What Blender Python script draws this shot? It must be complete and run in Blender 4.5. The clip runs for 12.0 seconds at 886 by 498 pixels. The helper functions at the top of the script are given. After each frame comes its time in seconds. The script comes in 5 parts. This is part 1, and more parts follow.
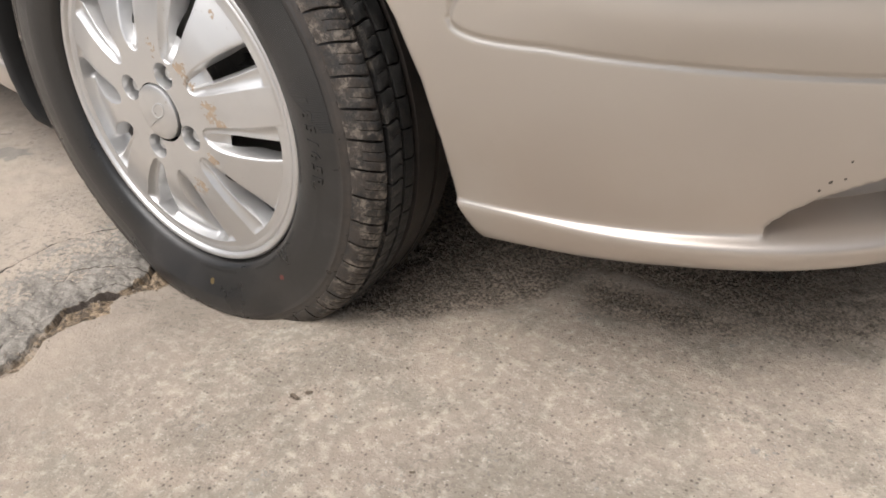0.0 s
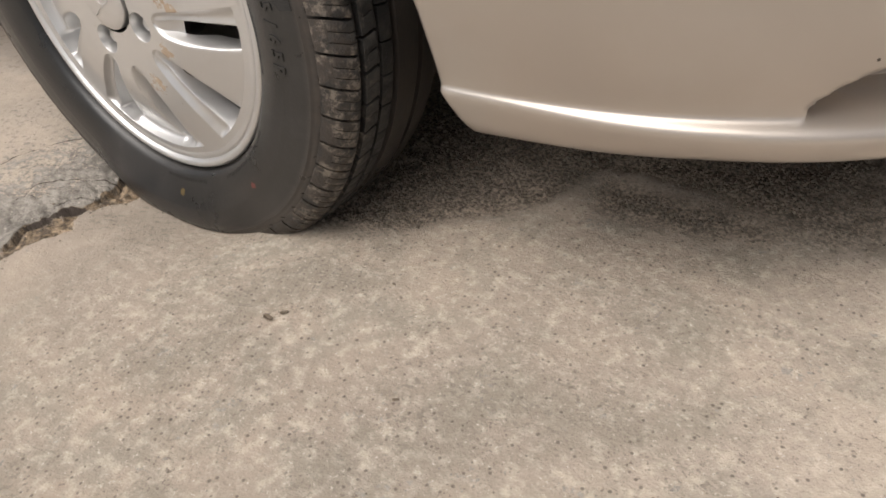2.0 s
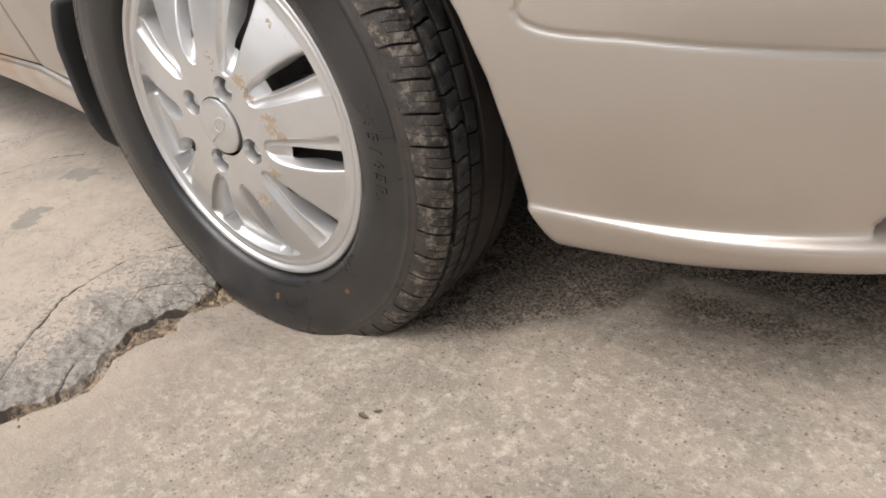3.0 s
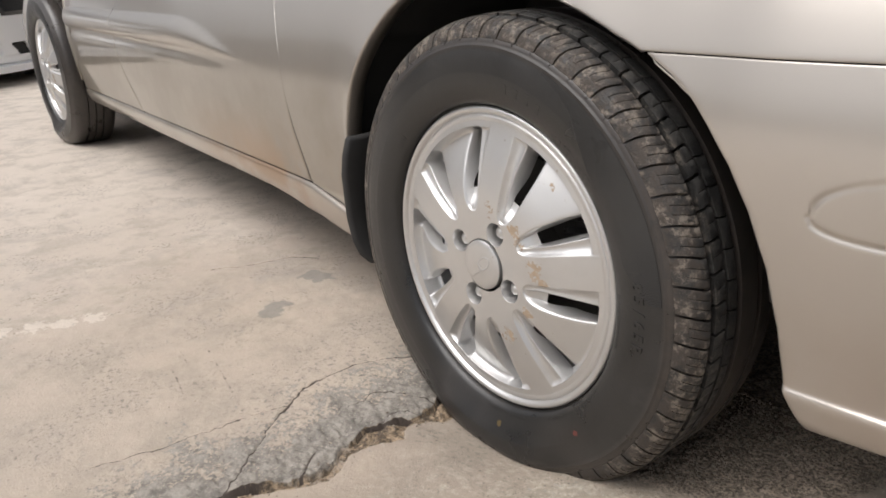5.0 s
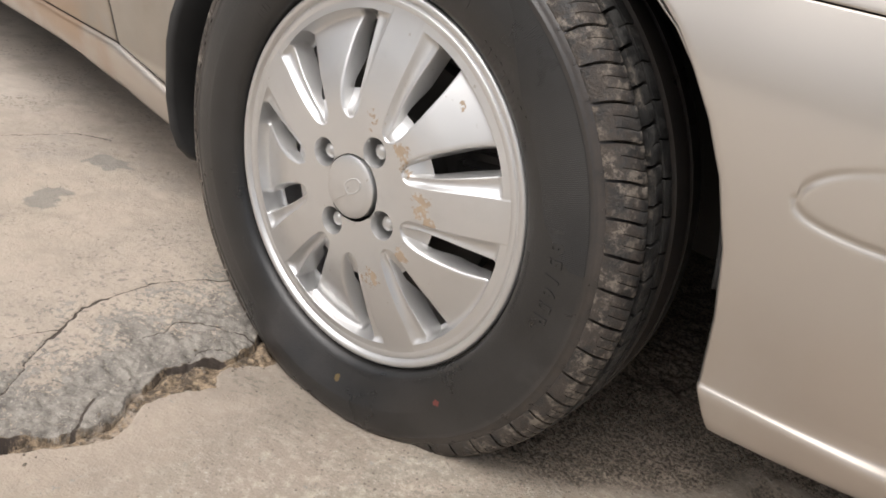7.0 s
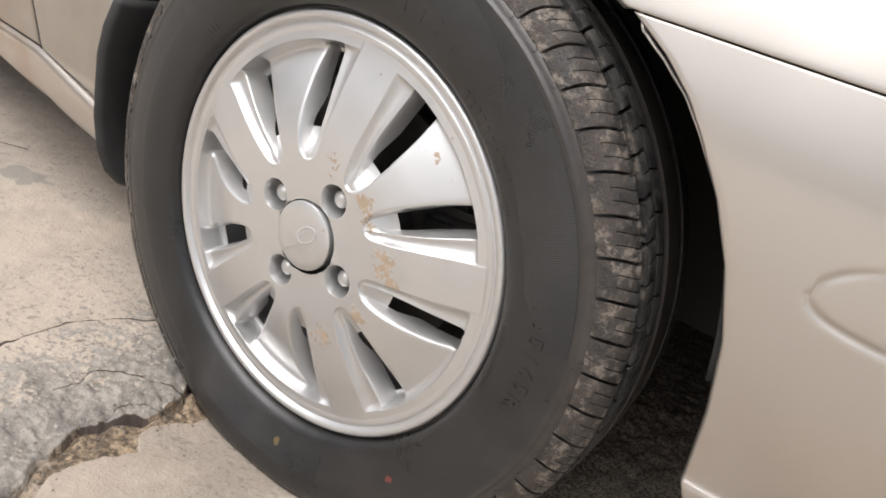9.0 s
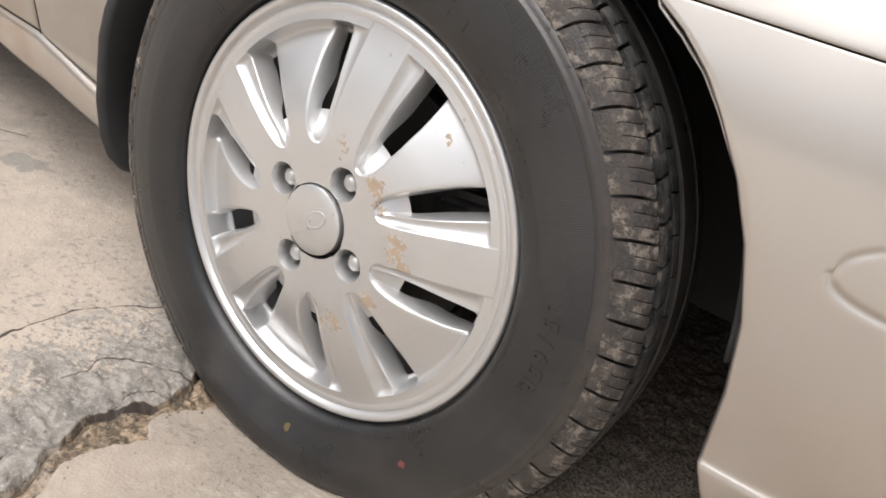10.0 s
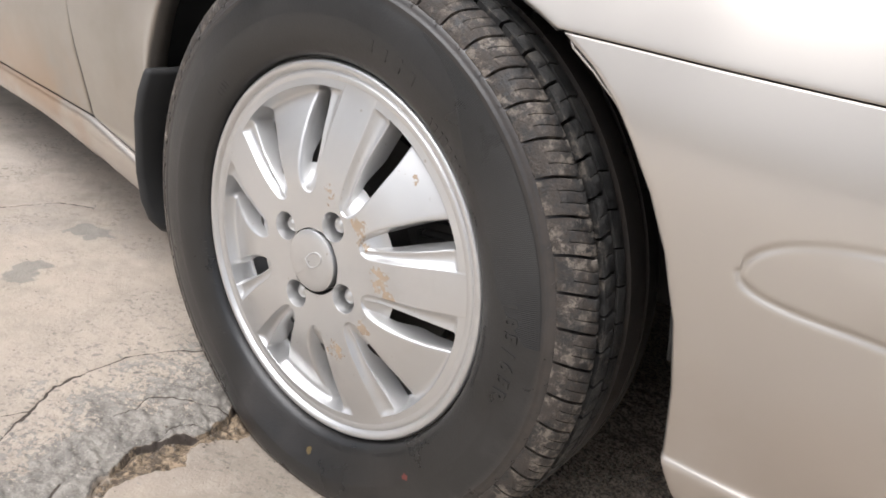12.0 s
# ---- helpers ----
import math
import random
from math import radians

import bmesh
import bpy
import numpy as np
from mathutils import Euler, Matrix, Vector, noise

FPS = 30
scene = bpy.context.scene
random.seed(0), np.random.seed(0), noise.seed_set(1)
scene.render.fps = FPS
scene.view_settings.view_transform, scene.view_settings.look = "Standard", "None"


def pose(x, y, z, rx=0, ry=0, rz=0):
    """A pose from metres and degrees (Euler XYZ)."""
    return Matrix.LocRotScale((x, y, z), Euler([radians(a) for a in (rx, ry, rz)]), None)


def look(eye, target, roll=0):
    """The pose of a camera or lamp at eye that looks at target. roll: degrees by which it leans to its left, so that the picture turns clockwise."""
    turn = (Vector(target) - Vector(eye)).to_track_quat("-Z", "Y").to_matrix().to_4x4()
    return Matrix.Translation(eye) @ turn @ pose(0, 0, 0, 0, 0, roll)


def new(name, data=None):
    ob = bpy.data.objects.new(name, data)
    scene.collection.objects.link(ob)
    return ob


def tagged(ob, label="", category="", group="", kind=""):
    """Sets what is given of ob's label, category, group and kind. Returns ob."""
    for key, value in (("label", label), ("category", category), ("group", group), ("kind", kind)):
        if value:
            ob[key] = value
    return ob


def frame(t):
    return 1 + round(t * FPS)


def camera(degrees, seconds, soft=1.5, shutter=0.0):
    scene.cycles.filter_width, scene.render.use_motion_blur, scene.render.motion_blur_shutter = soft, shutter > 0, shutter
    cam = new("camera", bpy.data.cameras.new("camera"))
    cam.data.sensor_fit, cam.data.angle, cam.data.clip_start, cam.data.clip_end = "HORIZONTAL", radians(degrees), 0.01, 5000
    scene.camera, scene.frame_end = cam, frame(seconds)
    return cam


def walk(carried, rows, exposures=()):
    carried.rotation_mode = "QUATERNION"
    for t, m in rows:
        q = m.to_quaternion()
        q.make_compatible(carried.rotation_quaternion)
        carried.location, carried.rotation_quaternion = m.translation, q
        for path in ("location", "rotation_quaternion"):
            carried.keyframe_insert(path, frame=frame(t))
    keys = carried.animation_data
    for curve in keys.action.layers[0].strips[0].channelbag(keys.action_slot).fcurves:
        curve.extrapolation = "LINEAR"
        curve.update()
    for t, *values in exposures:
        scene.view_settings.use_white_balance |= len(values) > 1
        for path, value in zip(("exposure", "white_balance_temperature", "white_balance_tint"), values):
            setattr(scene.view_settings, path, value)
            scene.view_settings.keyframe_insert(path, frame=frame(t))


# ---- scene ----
LENS = 61.5
cam = camera(LENS, 12.0, soft=1.7)
# seconds, eye (x, y, z), yaw, pitch, roll
PATH = [
    (0.0, 0.7147, -0.4728, 0.5288, 36.11, -32.00, -2.98),
    (0.5, 0.7060, -0.4613, 0.5233, 36.22, -32.54, -2.87),
    (1.0, 0.7005, -0.4514, 0.5102, 37.03, -33.23, -3.05),
    (1.5, 0.6961, -0.4185, 0.4740, 36.46, -36.98, -3.35),
    (2.0, 0.6961, -0.3987, 0.4656, 38.63, -38.40, -5.57),
    (2.5, 0.6941, -0.4134, 0.4831, 39.25, -35.54, -6.70),
    (3.0, 0.6892, -0.4484, 0.5124, 41.83, -31.10, -7.51),
    (3.5, 0.6888, -0.4756, 0.5361, 44.65, -27.01, -7.05),
    (5.5, 0.6370, -0.5824, 0.5820, 53.56, -20.32, -2.78),
    (6.0, 0.6155, -0.5730, 0.5648, 51.16, -21.97, -0.89),
    (6.5, 0.5367, -0.5425, 0.5350, 42.01, -25.57, 5.51),
    (7.0, 0.4680, -0.5158, 0.5172, 34.57, -25.90, 12.12),
    (9.0, 0.3912, -0.4727, 0.5236, 28.99, -24.05, 16.99),
    (9.5, 0.3824, -0.4715, 0.5222, 28.68, -24.36, 16.59),
    (10.0, 0.3801, -0.4741, 0.5163, 28.47, -25.09, 16.67),
    (10.5, 0.3907, -0.4704, 0.5063, 27.41, -25.50, 17.23),
    (11.0, 0.4017, -0.4658, 0.5150, 27.50, -25.69, 16.90),
    (11.5, 0.4231, -0.4694, 0.5262, 29.57, -24.55, 15.08),
    (12.0, 0.4880, -0.4761, 0.5534, 35.92, -23.36, 9.40),
]
walk(cam, [(t, pose(x, y, z, 90 + pitch, 0, yaw) @ pose(0, 0, 0, 0, 0, roll)) for t, x, y, z, yaw, pitch, roll in PATH],
     exposures=[(0.0, 0.0, 6380, 11), (1.0, -0.02, 6400, 11), (2.0, -0.15, 6620, 11), (2.5, -0.09, 6600, 11), (3.0, -0.02, 6400, 11), (3.5, 0.02, 6360, 11), (5.5, -0.28, 6420, 11), (6.0, -0.32, 6450, 11), (7.0, -0.09, 6420, 11), (9.0, 0.13, 6300, 11), (10.5, 0.18, 6260, 11), (12.0, 0.14, 6110, 11)])

# ---- light ----
world = bpy.data.worlds.new("sky")
scene.world = world
world.use_nodes = True
wn, wl = world.node_tree.nodes, world.node_tree.links
sky = wn.new("ShaderNodeTexSky")
sky.sky_type = "NISHITA"
sky.sun_disc = False
sky.sun_elevation, sky.sun_rotation = radians(62), radians(193)
sky.air_density, sky.dust_density, sky.ozone_density = 1.0, 7.0, 1.0
veil = wn.new("ShaderNodeHueSaturation")
veil.inputs["Saturation"].default_value = 0.3
wl.new(sky.outputs[0], veil.inputs["Color"])
wl.new(veil.outputs[0], wn["Background"].inputs[0])
wn["Background"].inputs[1].default_value = 0.135
sun = new("sun", bpy.data.lights.new("sun", "SUN"))
sun.data.energy, sun.data.angle, sun.data.color = 2.05, radians(62), (1.0, 0.97, 0.93)
sun.matrix_world = look((-0.38, -1.57, 3.0), (0, 0, 0))


# ---- materials ----
def nodes_of(name):
    m = bpy.data.materials.new(name)
    m.use_nodes = True
    nt = m.node_tree
    return m, nt, nt.nodes["Principled BSDF"]


def node(nt, kind, ins=(), operation="", attribute_name=""):
    n = nt.nodes.new(kind)
    if operation:
        n.operation = operation
    if attribute_name:
        n.attribute_name = attribute_name
    for k, v in dict(ins).items():
        if hasattr(v, "is_linked"):
            nt.links.new(v, n.inputs[k])
        else:
            n.inputs[k].default_value = v
    return n


def obj_coord(nt, scale=1.0):
    c = nt.nodes.new("ShaderNodeTexCoord").outputs["Object"]
    if scale == 1.0:
        return c
    return node(nt, "ShaderNodeVectorMath", {0: c, 1: (scale, scale, scale)}, operation="MULTIPLY").outputs[0]


def noise_at(nt, vec, scale, detail=5.0, rough=0.55):
    return node(nt, "ShaderNodeTexNoise", {"Vector": vec, "Scale": scale, "Detail": detail, "Roughness": rough}).outputs["Fac"]


def span(nt, fac, lo, hi, a=0.0, b=1.0):
    n = node(nt, "ShaderNodeMapRange", {0: fac, 1: lo, 2: hi, 3: a, 4: b})
    n.interpolation_type = "SMOOTHSTEP"
    return n.outputs[0]


def mixc(nt, fac, a, b, how="MIX"):
    n = nt.nodes.new("ShaderNodeMix")
    n.data_type, n.blend_type = "RGBA", how
    for i, v in ((0, fac), (6, a), (7, b)):
        if hasattr(v, "is_linked"):
            nt.links.new(v, n.inputs[i])
        else:
            n.inputs[i].default_value = (*v, 1.0) if isinstance(v, tuple) and len(v) == 3 else v
    return n.outputs[2]


def math1(nt, op, a, b=0.0):
    return node(nt, "ShaderNodeMath", {0: a, 1: b}, operation=op).outputs[0]


def bump(nt, bsdf, height, strength, dist):
    n = node(nt, "ShaderNodeBump", {"Strength": strength, "Distance": dist, "Height": height})
    nt.links.new(n.outputs[0], bsdf.inputs["Normal"])


def near_points(nt, vec, pts, radius, wobble):
    """A mask that is 1 within about radius of any of the points, with a ragged rim."""
    total = None
    for p in pts:
        d = node(nt, "ShaderNodeVectorMath", {0: vec, 1: p}, operation="DISTANCE").outputs["Value"]
        d = math1(nt, "ADD", d, wobble)
        f = span(nt, d, radius * 0.85, radius * 1.1, 1.0, 0.0)
        total = f if total is None else math1(nt, "MAXIMUM", total, f)
    return total


def make_paint(name, colour, metallic=0.55, dusty=True):
    m, nt, b = nodes_of(name)
    v = obj_coord(nt)
    big = noise_at(nt, v, 3.0, 4)
    c = mixc(nt, span(nt, big, 0.3, 0.7, 0.0, 0.2), colour, tuple(x * 0.9 for x in colour))
    if dusty:
        sep = node(nt, "ShaderNodeSeparateXYZ", {0: v})
        low = span(nt, sep.outputs[2], 0.2, 0.37, 1.0, 0.0)
        back = span(nt, sep.outputs[0], -1.3, -0.8, 0.0, 1.0)
        edge = span(nt, sep.outputs[0], -0.61, -0.54, 1.0, 0.25)
        # road dirt on doors and wing behind the wheel, darkened to carry dark reflections
        dirt_and_dim = math1(nt, "MULTIPLY", span(nt, sep.outputs[2], 0.36, 0.56, 1.0, 0.0), span(nt, sep.outputs[0], -0.42, -0.28, 1.0, 0.0))
        dirt_and_dim = math1(nt, "MULTIPLY", dirt_and_dim, span(nt, noise_at(nt, v, 4.0, 6, 0.6), 0.3, 0.7, 0.62, 0.9))
        dirt_and_dim = math1(nt, "MULTIPLY", dirt_and_dim, span(nt, sep.outputs[2], 0.212, 0.226, 0.3, 1.0))
        c = mixc(nt, dirt_and_dim, c, (0.185, 0.159, 0.122))
        # rust-coloured stain along the foot of the door
        stain = math1(nt, "MULTIPLY", math1(nt, "MULTIPLY", low, back), math1(nt, "MULTIPLY", edge, span(nt, noise_at(nt, v, 7.0, 6), 0.25, 0.6)))
        c = mixc(nt, math1(nt, "MULTIPLY", stain, 0.7), c, (0.31, 0.165, 0.065))
        nt.links.new(math1(nt, "MULTIPLY", span(nt, dirt_and_dim, 0.0, 1.0, 1.0, 0.35), metallic), b.inputs["Metallic"])
        # tiny dark stone chips round the scoop
        chip = near_points(nt, v, CHIPS, 0.0016, span(nt, noise_at(nt, v, 300.0, 3), 0.2, 0.8, -0.0007, 0.0007))
        c = mixc(nt, math1(nt, "MULTIPLY", chip, 0.9), c, (0.03, 0.025, 0.02))
    if not dusty:
        b.inputs["Metallic"].default_value = metallic
    nt.links.new(c, b.inputs["Base Color"])
    b.inputs["Roughness"].default_value = 0.3
    b.inputs["Coat Weight"].default_value, b.inputs["Coat Roughness"].default_value = 0.8, 0.04
    return m


def make_alloy():
    m, nt, b = nodes_of("cast_alloy")
    v = obj_coord(nt)
    wob = span(nt, noise_at(nt, v, 75.0, 6, 0.72), 0.2, 0.8, -0.011, 0.011)
    dirt = near_points(nt, v, DIRT, 0.006, wob)
    dirt = math1(nt, "MAXIMUM", dirt, near_points(nt, v, SPECKS, 0.0028, span(nt, noise_at(nt, v, 160.0, 4, 0.7), 0.2, 0.8, -0.0025, 0.0025)))
    grime = span(nt, noise_at(nt, v, 16.0, 6), 0.52, 0.75, 0.0, 0.35)
    specks = span(nt, noise_at(nt, v, 160.0, 3), 0.7, 0.76, 0.0, 0.5)
    c = mixc(nt, grime, (0.645, 0.64, 0.632), (0.5, 0.488, 0.466))
    c = mixc(nt, specks, c, (0.36, 0.31, 0.25))
    c = mixc(nt, math1(nt, "MULTIPLY", dirt, 0.85), c, mixc(nt, noise_at(nt, v, 120.0, 4), (0.22, 0.14, 0.075), (0.46, 0.33, 0.2)))
    nt.links.new(c, b.inputs["Base Color"])
    nt.links.new(math1(nt, "MULTIPLY", span(nt, dirt, 0.0, 1.0, 1.0, 0.0), 0.78), b.inputs["Metallic"])
    nt.links.new(math1(nt, "ADD", span(nt, noise_at(nt, v, 30.0, 5), 0.3, 0.7, 0.36, 0.46), math1(nt, "MULTIPLY", dirt, 0.4)), b.inputs["Roughness"])
    b.inputs["Coat Weight"].default_value, b.inputs["Coat Roughness"].default_value = 0.32, 0.16
    bump(nt, b, math1(nt, "ADD", noise_at(nt, v, 700.0, 2), math1(nt, "MULTIPLY", dirt, 3.0)), 0.06, 0.001)
    return m


def make_rubber(name, mud):
    m, nt, b = nodes_of(name)
    v = nt.nodes.new("ShaderNodeNewGeometry").outputs["Position"] if mud else obj_coord(nt)
    sep = node(nt, "ShaderNodeSeparateXYZ", {0: v})
    n1, n2 = noise_at(nt, v, 9.0, 6, 0.65), noise_at(nt, v, 70.0, 6, 0.7)
    c = mixc(nt, span(nt, n1, 0.3, 0.75), (0.014, 0.0138, 0.0136), (0.026, 0.0252, 0.0246))
    rough = span(nt, n1, 0.35, 0.65, 0.27, 0.42)
    if mud:
        # grey dust on the blocks, dried brown mud along the outer shoulder
        c = mixc(nt, math1(nt, "MULTIPLY", span(nt, n2, 0.4, 0.65, 0.05, 0.5), span(nt, sep.outputs[1], 0.035, 0.085, 1.0, 0.35)), c, (0.085, 0.08, 0.073))
        outer = span(nt, math1(nt, "ADD", sep.outputs[1], span(nt, noise_at(nt, v, 40.0, 5, 0.7), 0.2, 0.8, -0.016, 0.016)), 0.009, 0.016, 1.0, 0.0)
        c = mixc(nt, math1(nt, "MULTIPLY", outer, span(nt, n2, 0.4, 0.56, 0.1, 0.7)), c, (0.056, 0.043, 0.034))
        dry = math1(nt, "MULTIPLY", span(nt, noise_at(nt, v, 95.0, 6, 0.75), 0.45, 0.58), span(nt, noise_at(nt, v, 30.0, 5, 0.7), 0.43, 0.58))
        dry = math1(nt, "MULTIPLY", dry, span(nt, sep.outputs[1], 0.022, 0.034, 1.0, 0.12))
        c = mixc(nt, math1(nt, "MULTIPLY", dry, mud), c, (0.235, 0.2, 0.163))
        rough = span(nt, n2, 0.4, 0.6, 0.5, 0.8)
    else:
        low = span(nt, sep.outputs[2], -0.27, -0.1, 0.5, 0.0)
        c = mixc(nt, math1(nt, "MULTIPLY", low, span(nt, n1, 0.35, 0.7)), c, (0.045, 0.036, 0.031))
        flat = node(nt, "ShaderNodeVectorMath", {0: v, 1: (1.0, 0.0, 1.0)}, operation="MULTIPLY").outputs[0]
        size = node(nt, "ShaderNodeVectorMath", {0: flat}, operation="LENGTH").outputs["Value"]
        dust = math1(nt, "MULTIPLY", span(nt, size, 0.225, 0.27), span(nt, noise_at(nt, v, 24.0, 6, 0.7), 0.35, 0.7, 0.08, 0.42))
        c = mixc(nt, dust, c, (0.05, 0.048, 0.047))
        smear = math1(nt, "MULTIPLY", span(nt, noise_at(nt, v, 17.0, 5, 0.6), 0.6, 0.7), span(nt, size, 0.2, 0.28, 0.25, 0.15))
        c = mixc(nt, smear, c, (0.08, 0.073, 0.069))
        shoulder = math1(nt, "MULTIPLY", span(nt, size, 0.258, 0.268), span(nt, n2, 0.3, 0.6, 0.3, 1.0))
        c = mixc(nt, math1(nt, "MULTIPLY", shoulder, 0.85), c, (0.05, 0.041, 0.035))
        warp = span(nt, noise_at(nt, v, 400.0, 3), 0.2, 0.8, -0.0014, 0.0014)
        red = near_points(nt, flat, [(0.152, 0.0, -0.169)], 0.0036, warp)
        yel = near_points(nt, flat, [(0.02, 0.0, -0.219)], 0.0038, warp)
        c = mixc(nt, math1(nt, "MULTIPLY", red, 0.8), c, (0.19, 0.045, 0.038))
        c = mixc(nt, math1(nt, "MULTIPLY", yel, 0.75), c, (0.14, 0.098, 0.038))
    nt.links.new(c, b.inputs["Base Color"])
    nt.links.new(rough, b.inputs["Roughness"])
    b.inputs["Specular IOR Level"].default_value = 0.5 if mud else 0.62
    bump(nt, b, math1(nt, "ADD", noise_at(nt, v, 500.0, 2), n2), 0.45 if mud else 0.2, 0.002 if mud else 0.0012)
    return m


def make_plain(name, colour, rough, metallic=0.0, grain=200.0, strength=0.15, vary=0.3):
    m, nt, b = nodes_of(name)
    v = obj_coord(nt)
    c = mixc(nt, span(nt, noise_at(nt, v, 12.0, 5), 0.3, 0.7), colour, tuple(x * (1 - vary) for x in colour))
    nt.links.new(c, b.inputs["Base Color"])
    b.inputs["Roughness"].default_value, b.inputs["Metallic"].default_value = rough, metallic
    bump(nt, b, noise_at(nt, v, grain, 3), strength, 0.001)
    return m


def make_concrete():
    m, nt, b = nodes_of("worn_concrete")
    v = obj_coord(nt)
    broken = node(nt, "ShaderNodeAttribute", attribute_name="broken").outputs["Fac"]
    soil = node(nt, "ShaderNodeAttribute", attribute_name="soil").outputs["Fac"]
    grit = node(nt, "ShaderNodeAttribute", attribute_name="grit").outputs["Fac"]
    line = node(nt, "ShaderNodeAttribute", attribute_name="hair_and_lip_shade").outputs["Fac"]
    worn = node(nt, "ShaderNodeAttribute", attribute_name="worn").outputs["Fac"]
    n1, n2, n3 = noise_at(nt, v, 2.2, 5), noise_at(nt, v, 11.0, 6, 0.62), noise_at(nt, v, 75.0, 5, 0.65)
    c = mixc(nt, span(nt, noise_at(nt, v, 3.1, 8, 0.66), 0.36, 0.64), (0.405, 0.334, 0.264), (0.322, 0.27, 0.221))
    sep = node(nt, "ShaderNodeSeparateXYZ", {0: v})
    # stronger light on the far ground, put into the colour as paler concrete
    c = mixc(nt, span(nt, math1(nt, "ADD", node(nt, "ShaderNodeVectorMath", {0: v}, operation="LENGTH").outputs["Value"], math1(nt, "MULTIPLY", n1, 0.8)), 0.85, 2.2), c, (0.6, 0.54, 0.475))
    # the slab beyond the crack is paler than the one under the wheel
    slab = span(nt, math1(nt, "ADD", sep.outputs[0], math1(nt, "MULTIPLY", n2, 0.15)), -0.2, 0.1, 1.0, 0.0)
    c = mixc(nt, math1(nt, "MULTIPLY", slab, 0.4), c, (0.56, 0.485, 0.405))
    blotch = math1(nt, "MULTIPLY", span(nt, noise_at(nt, v, 3.4, 8, 0.72), 0.5, 0.66), span(nt, sep.outputs[0], -0.5, -0.25, 0.55, 0.0))
    c = mixc(nt, blotch, c, (0.33, 0.298, 0.265))
    bleach = math1(nt, "MULTIPLY", span(nt, noise_at(nt, v, 2.3, 7, 0.7), 0.54, 0.7), span(nt, sep.outputs[0], -0.7, -0.4, 0.5, 0.0))
    c = mixc(nt, bleach, c, (0.7, 0.64, 0.56))
    patch = math1(nt, "MULTIPLY", span(nt, noise_at(nt, v, 9.0, 9, 0.68), 0.47, 0.64), span(nt, worn, 0.0, 1.0, 0.42, 0.95))
    c = mixc(nt, patch, c, (0.3, 0.262, 0.212))
    c = mixc(nt, math1(nt, "MULTIPLY", span(nt, n3, 0.45, 0.7), span(nt, worn, 0.0, 1.0, 0.15, 0.6)), c, (0.58, 0.51, 0.42))
    # broad grey stains on the worn slab
    broad = math1(nt, "MULTIPLY", span(nt, noise_at(nt, v, 6.0, 9, 0.74), 0.5, 0.62), span(nt, worn, 0.0, 1.0, 0.05, 0.5))
    c = mixc(nt, broad, c, (0.225, 0.2, 0.158))
    # exposed sand and stone specks
    fleck_noise = noise_at(nt, v, 260.0, 3, 0.6)
    fleck = math1(nt, "MULTIPLY", span(nt, fleck_noise, 0.6, 0.68), span(nt, n2, 0.38, 0.6))
    c = mixc(nt, math1(nt, "MULTIPLY", fleck, span(nt, worn, 0.0, 1.0, 0.2, 0.75)), c, (0.15, 0.12, 0.1))
    pale = math1(nt, "MULTIPLY", span(nt, fleck_noise, 0.38, 0.3), span(nt, worn, 0.0, 1.0, 0.1, 0.5))
    c = mixc(nt, pale, c, (0.66, 0.6, 0.52))
    vor2 = node(nt, "ShaderNodeTexVoronoi", {"Vector": v, "Scale": 120.0})
    tone2 = node(nt, "ShaderNodeSeparateColor", {0: vor2.outputs["Color"]})
    pit = math1(nt, "MULTIPLY", span(nt, tone2.outputs[0], 0.93, 0.95), span(nt, math1(nt, "ADD", vor2.outputs["Distance"], math1(nt, "MULTIPLY", n3, 0.25)), 0.2, 0.36, 1.0, 0.0))
    pit = math1(nt, "MULTIPLY", pit, span(nt, noise_at(nt, v, 5.0, 3), 0.45, 0.6))
    c = mixc(nt, math1(nt, "MULTIPLY", pit, 0.85), c, (0.1, 0.085, 0.075))
    vor3 = node(nt, "ShaderNodeTexVoronoi", {"Vector": v, "Scale": 180.0})
    tone3 = node(nt, "ShaderNodeSeparateColor", {0: vor3.outputs["Color"]})
    spot = span(nt, math1(nt, "ADD", vor3.outputs["Distance"], math1(nt, "MULTIPLY", n3, 0.3)), 0.3, 0.5, 1.0, 0.0)
    spot = math1(nt, "MULTIPLY", spot, span(nt, worn, 0.0, 1.0, 0.12, 1.0))
    c = mixc(nt, math1(nt, "MULTIPLY", math1(nt, "MULTIPLY", spot, span(nt, tone3.outputs[0], 0.76, 0.82)), 0.8), c, (0.12, 0.1, 0.085))
    c = mixc(nt, math1(nt, "MULTIPLY", math1(nt, "MULTIPLY", spot, span(nt, tone3.outputs[1], 0.86, 0.92)), 0.25), c, (0.62, 0.55, 0.45))
    cluster = math1(nt, "MULTIPLY", span(nt, noise_at(nt, v, 6.5, 5), 0.48, 0.62), span(nt, noise_at(nt, v, 130.0, 5, 0.65), 0.54, 0.62))
    c = mixc(nt, math1(nt, "MULTIPLY", cluster, 0.75), c, (0.22, 0.195, 0.16))
    scab = node(nt, "ShaderNodeAttribute", attribute_name="scab").outputs["Fac"]
    shard = math1(nt, "MULTIPLY", scab, span(nt, noise_at(nt, v, 110.0, 4, 0.6), 0.56, 0.62))
    c = mixc(nt, math1(nt, "MULTIPLY", shard, 0.7), c, (0.2, 0.18, 0.16))
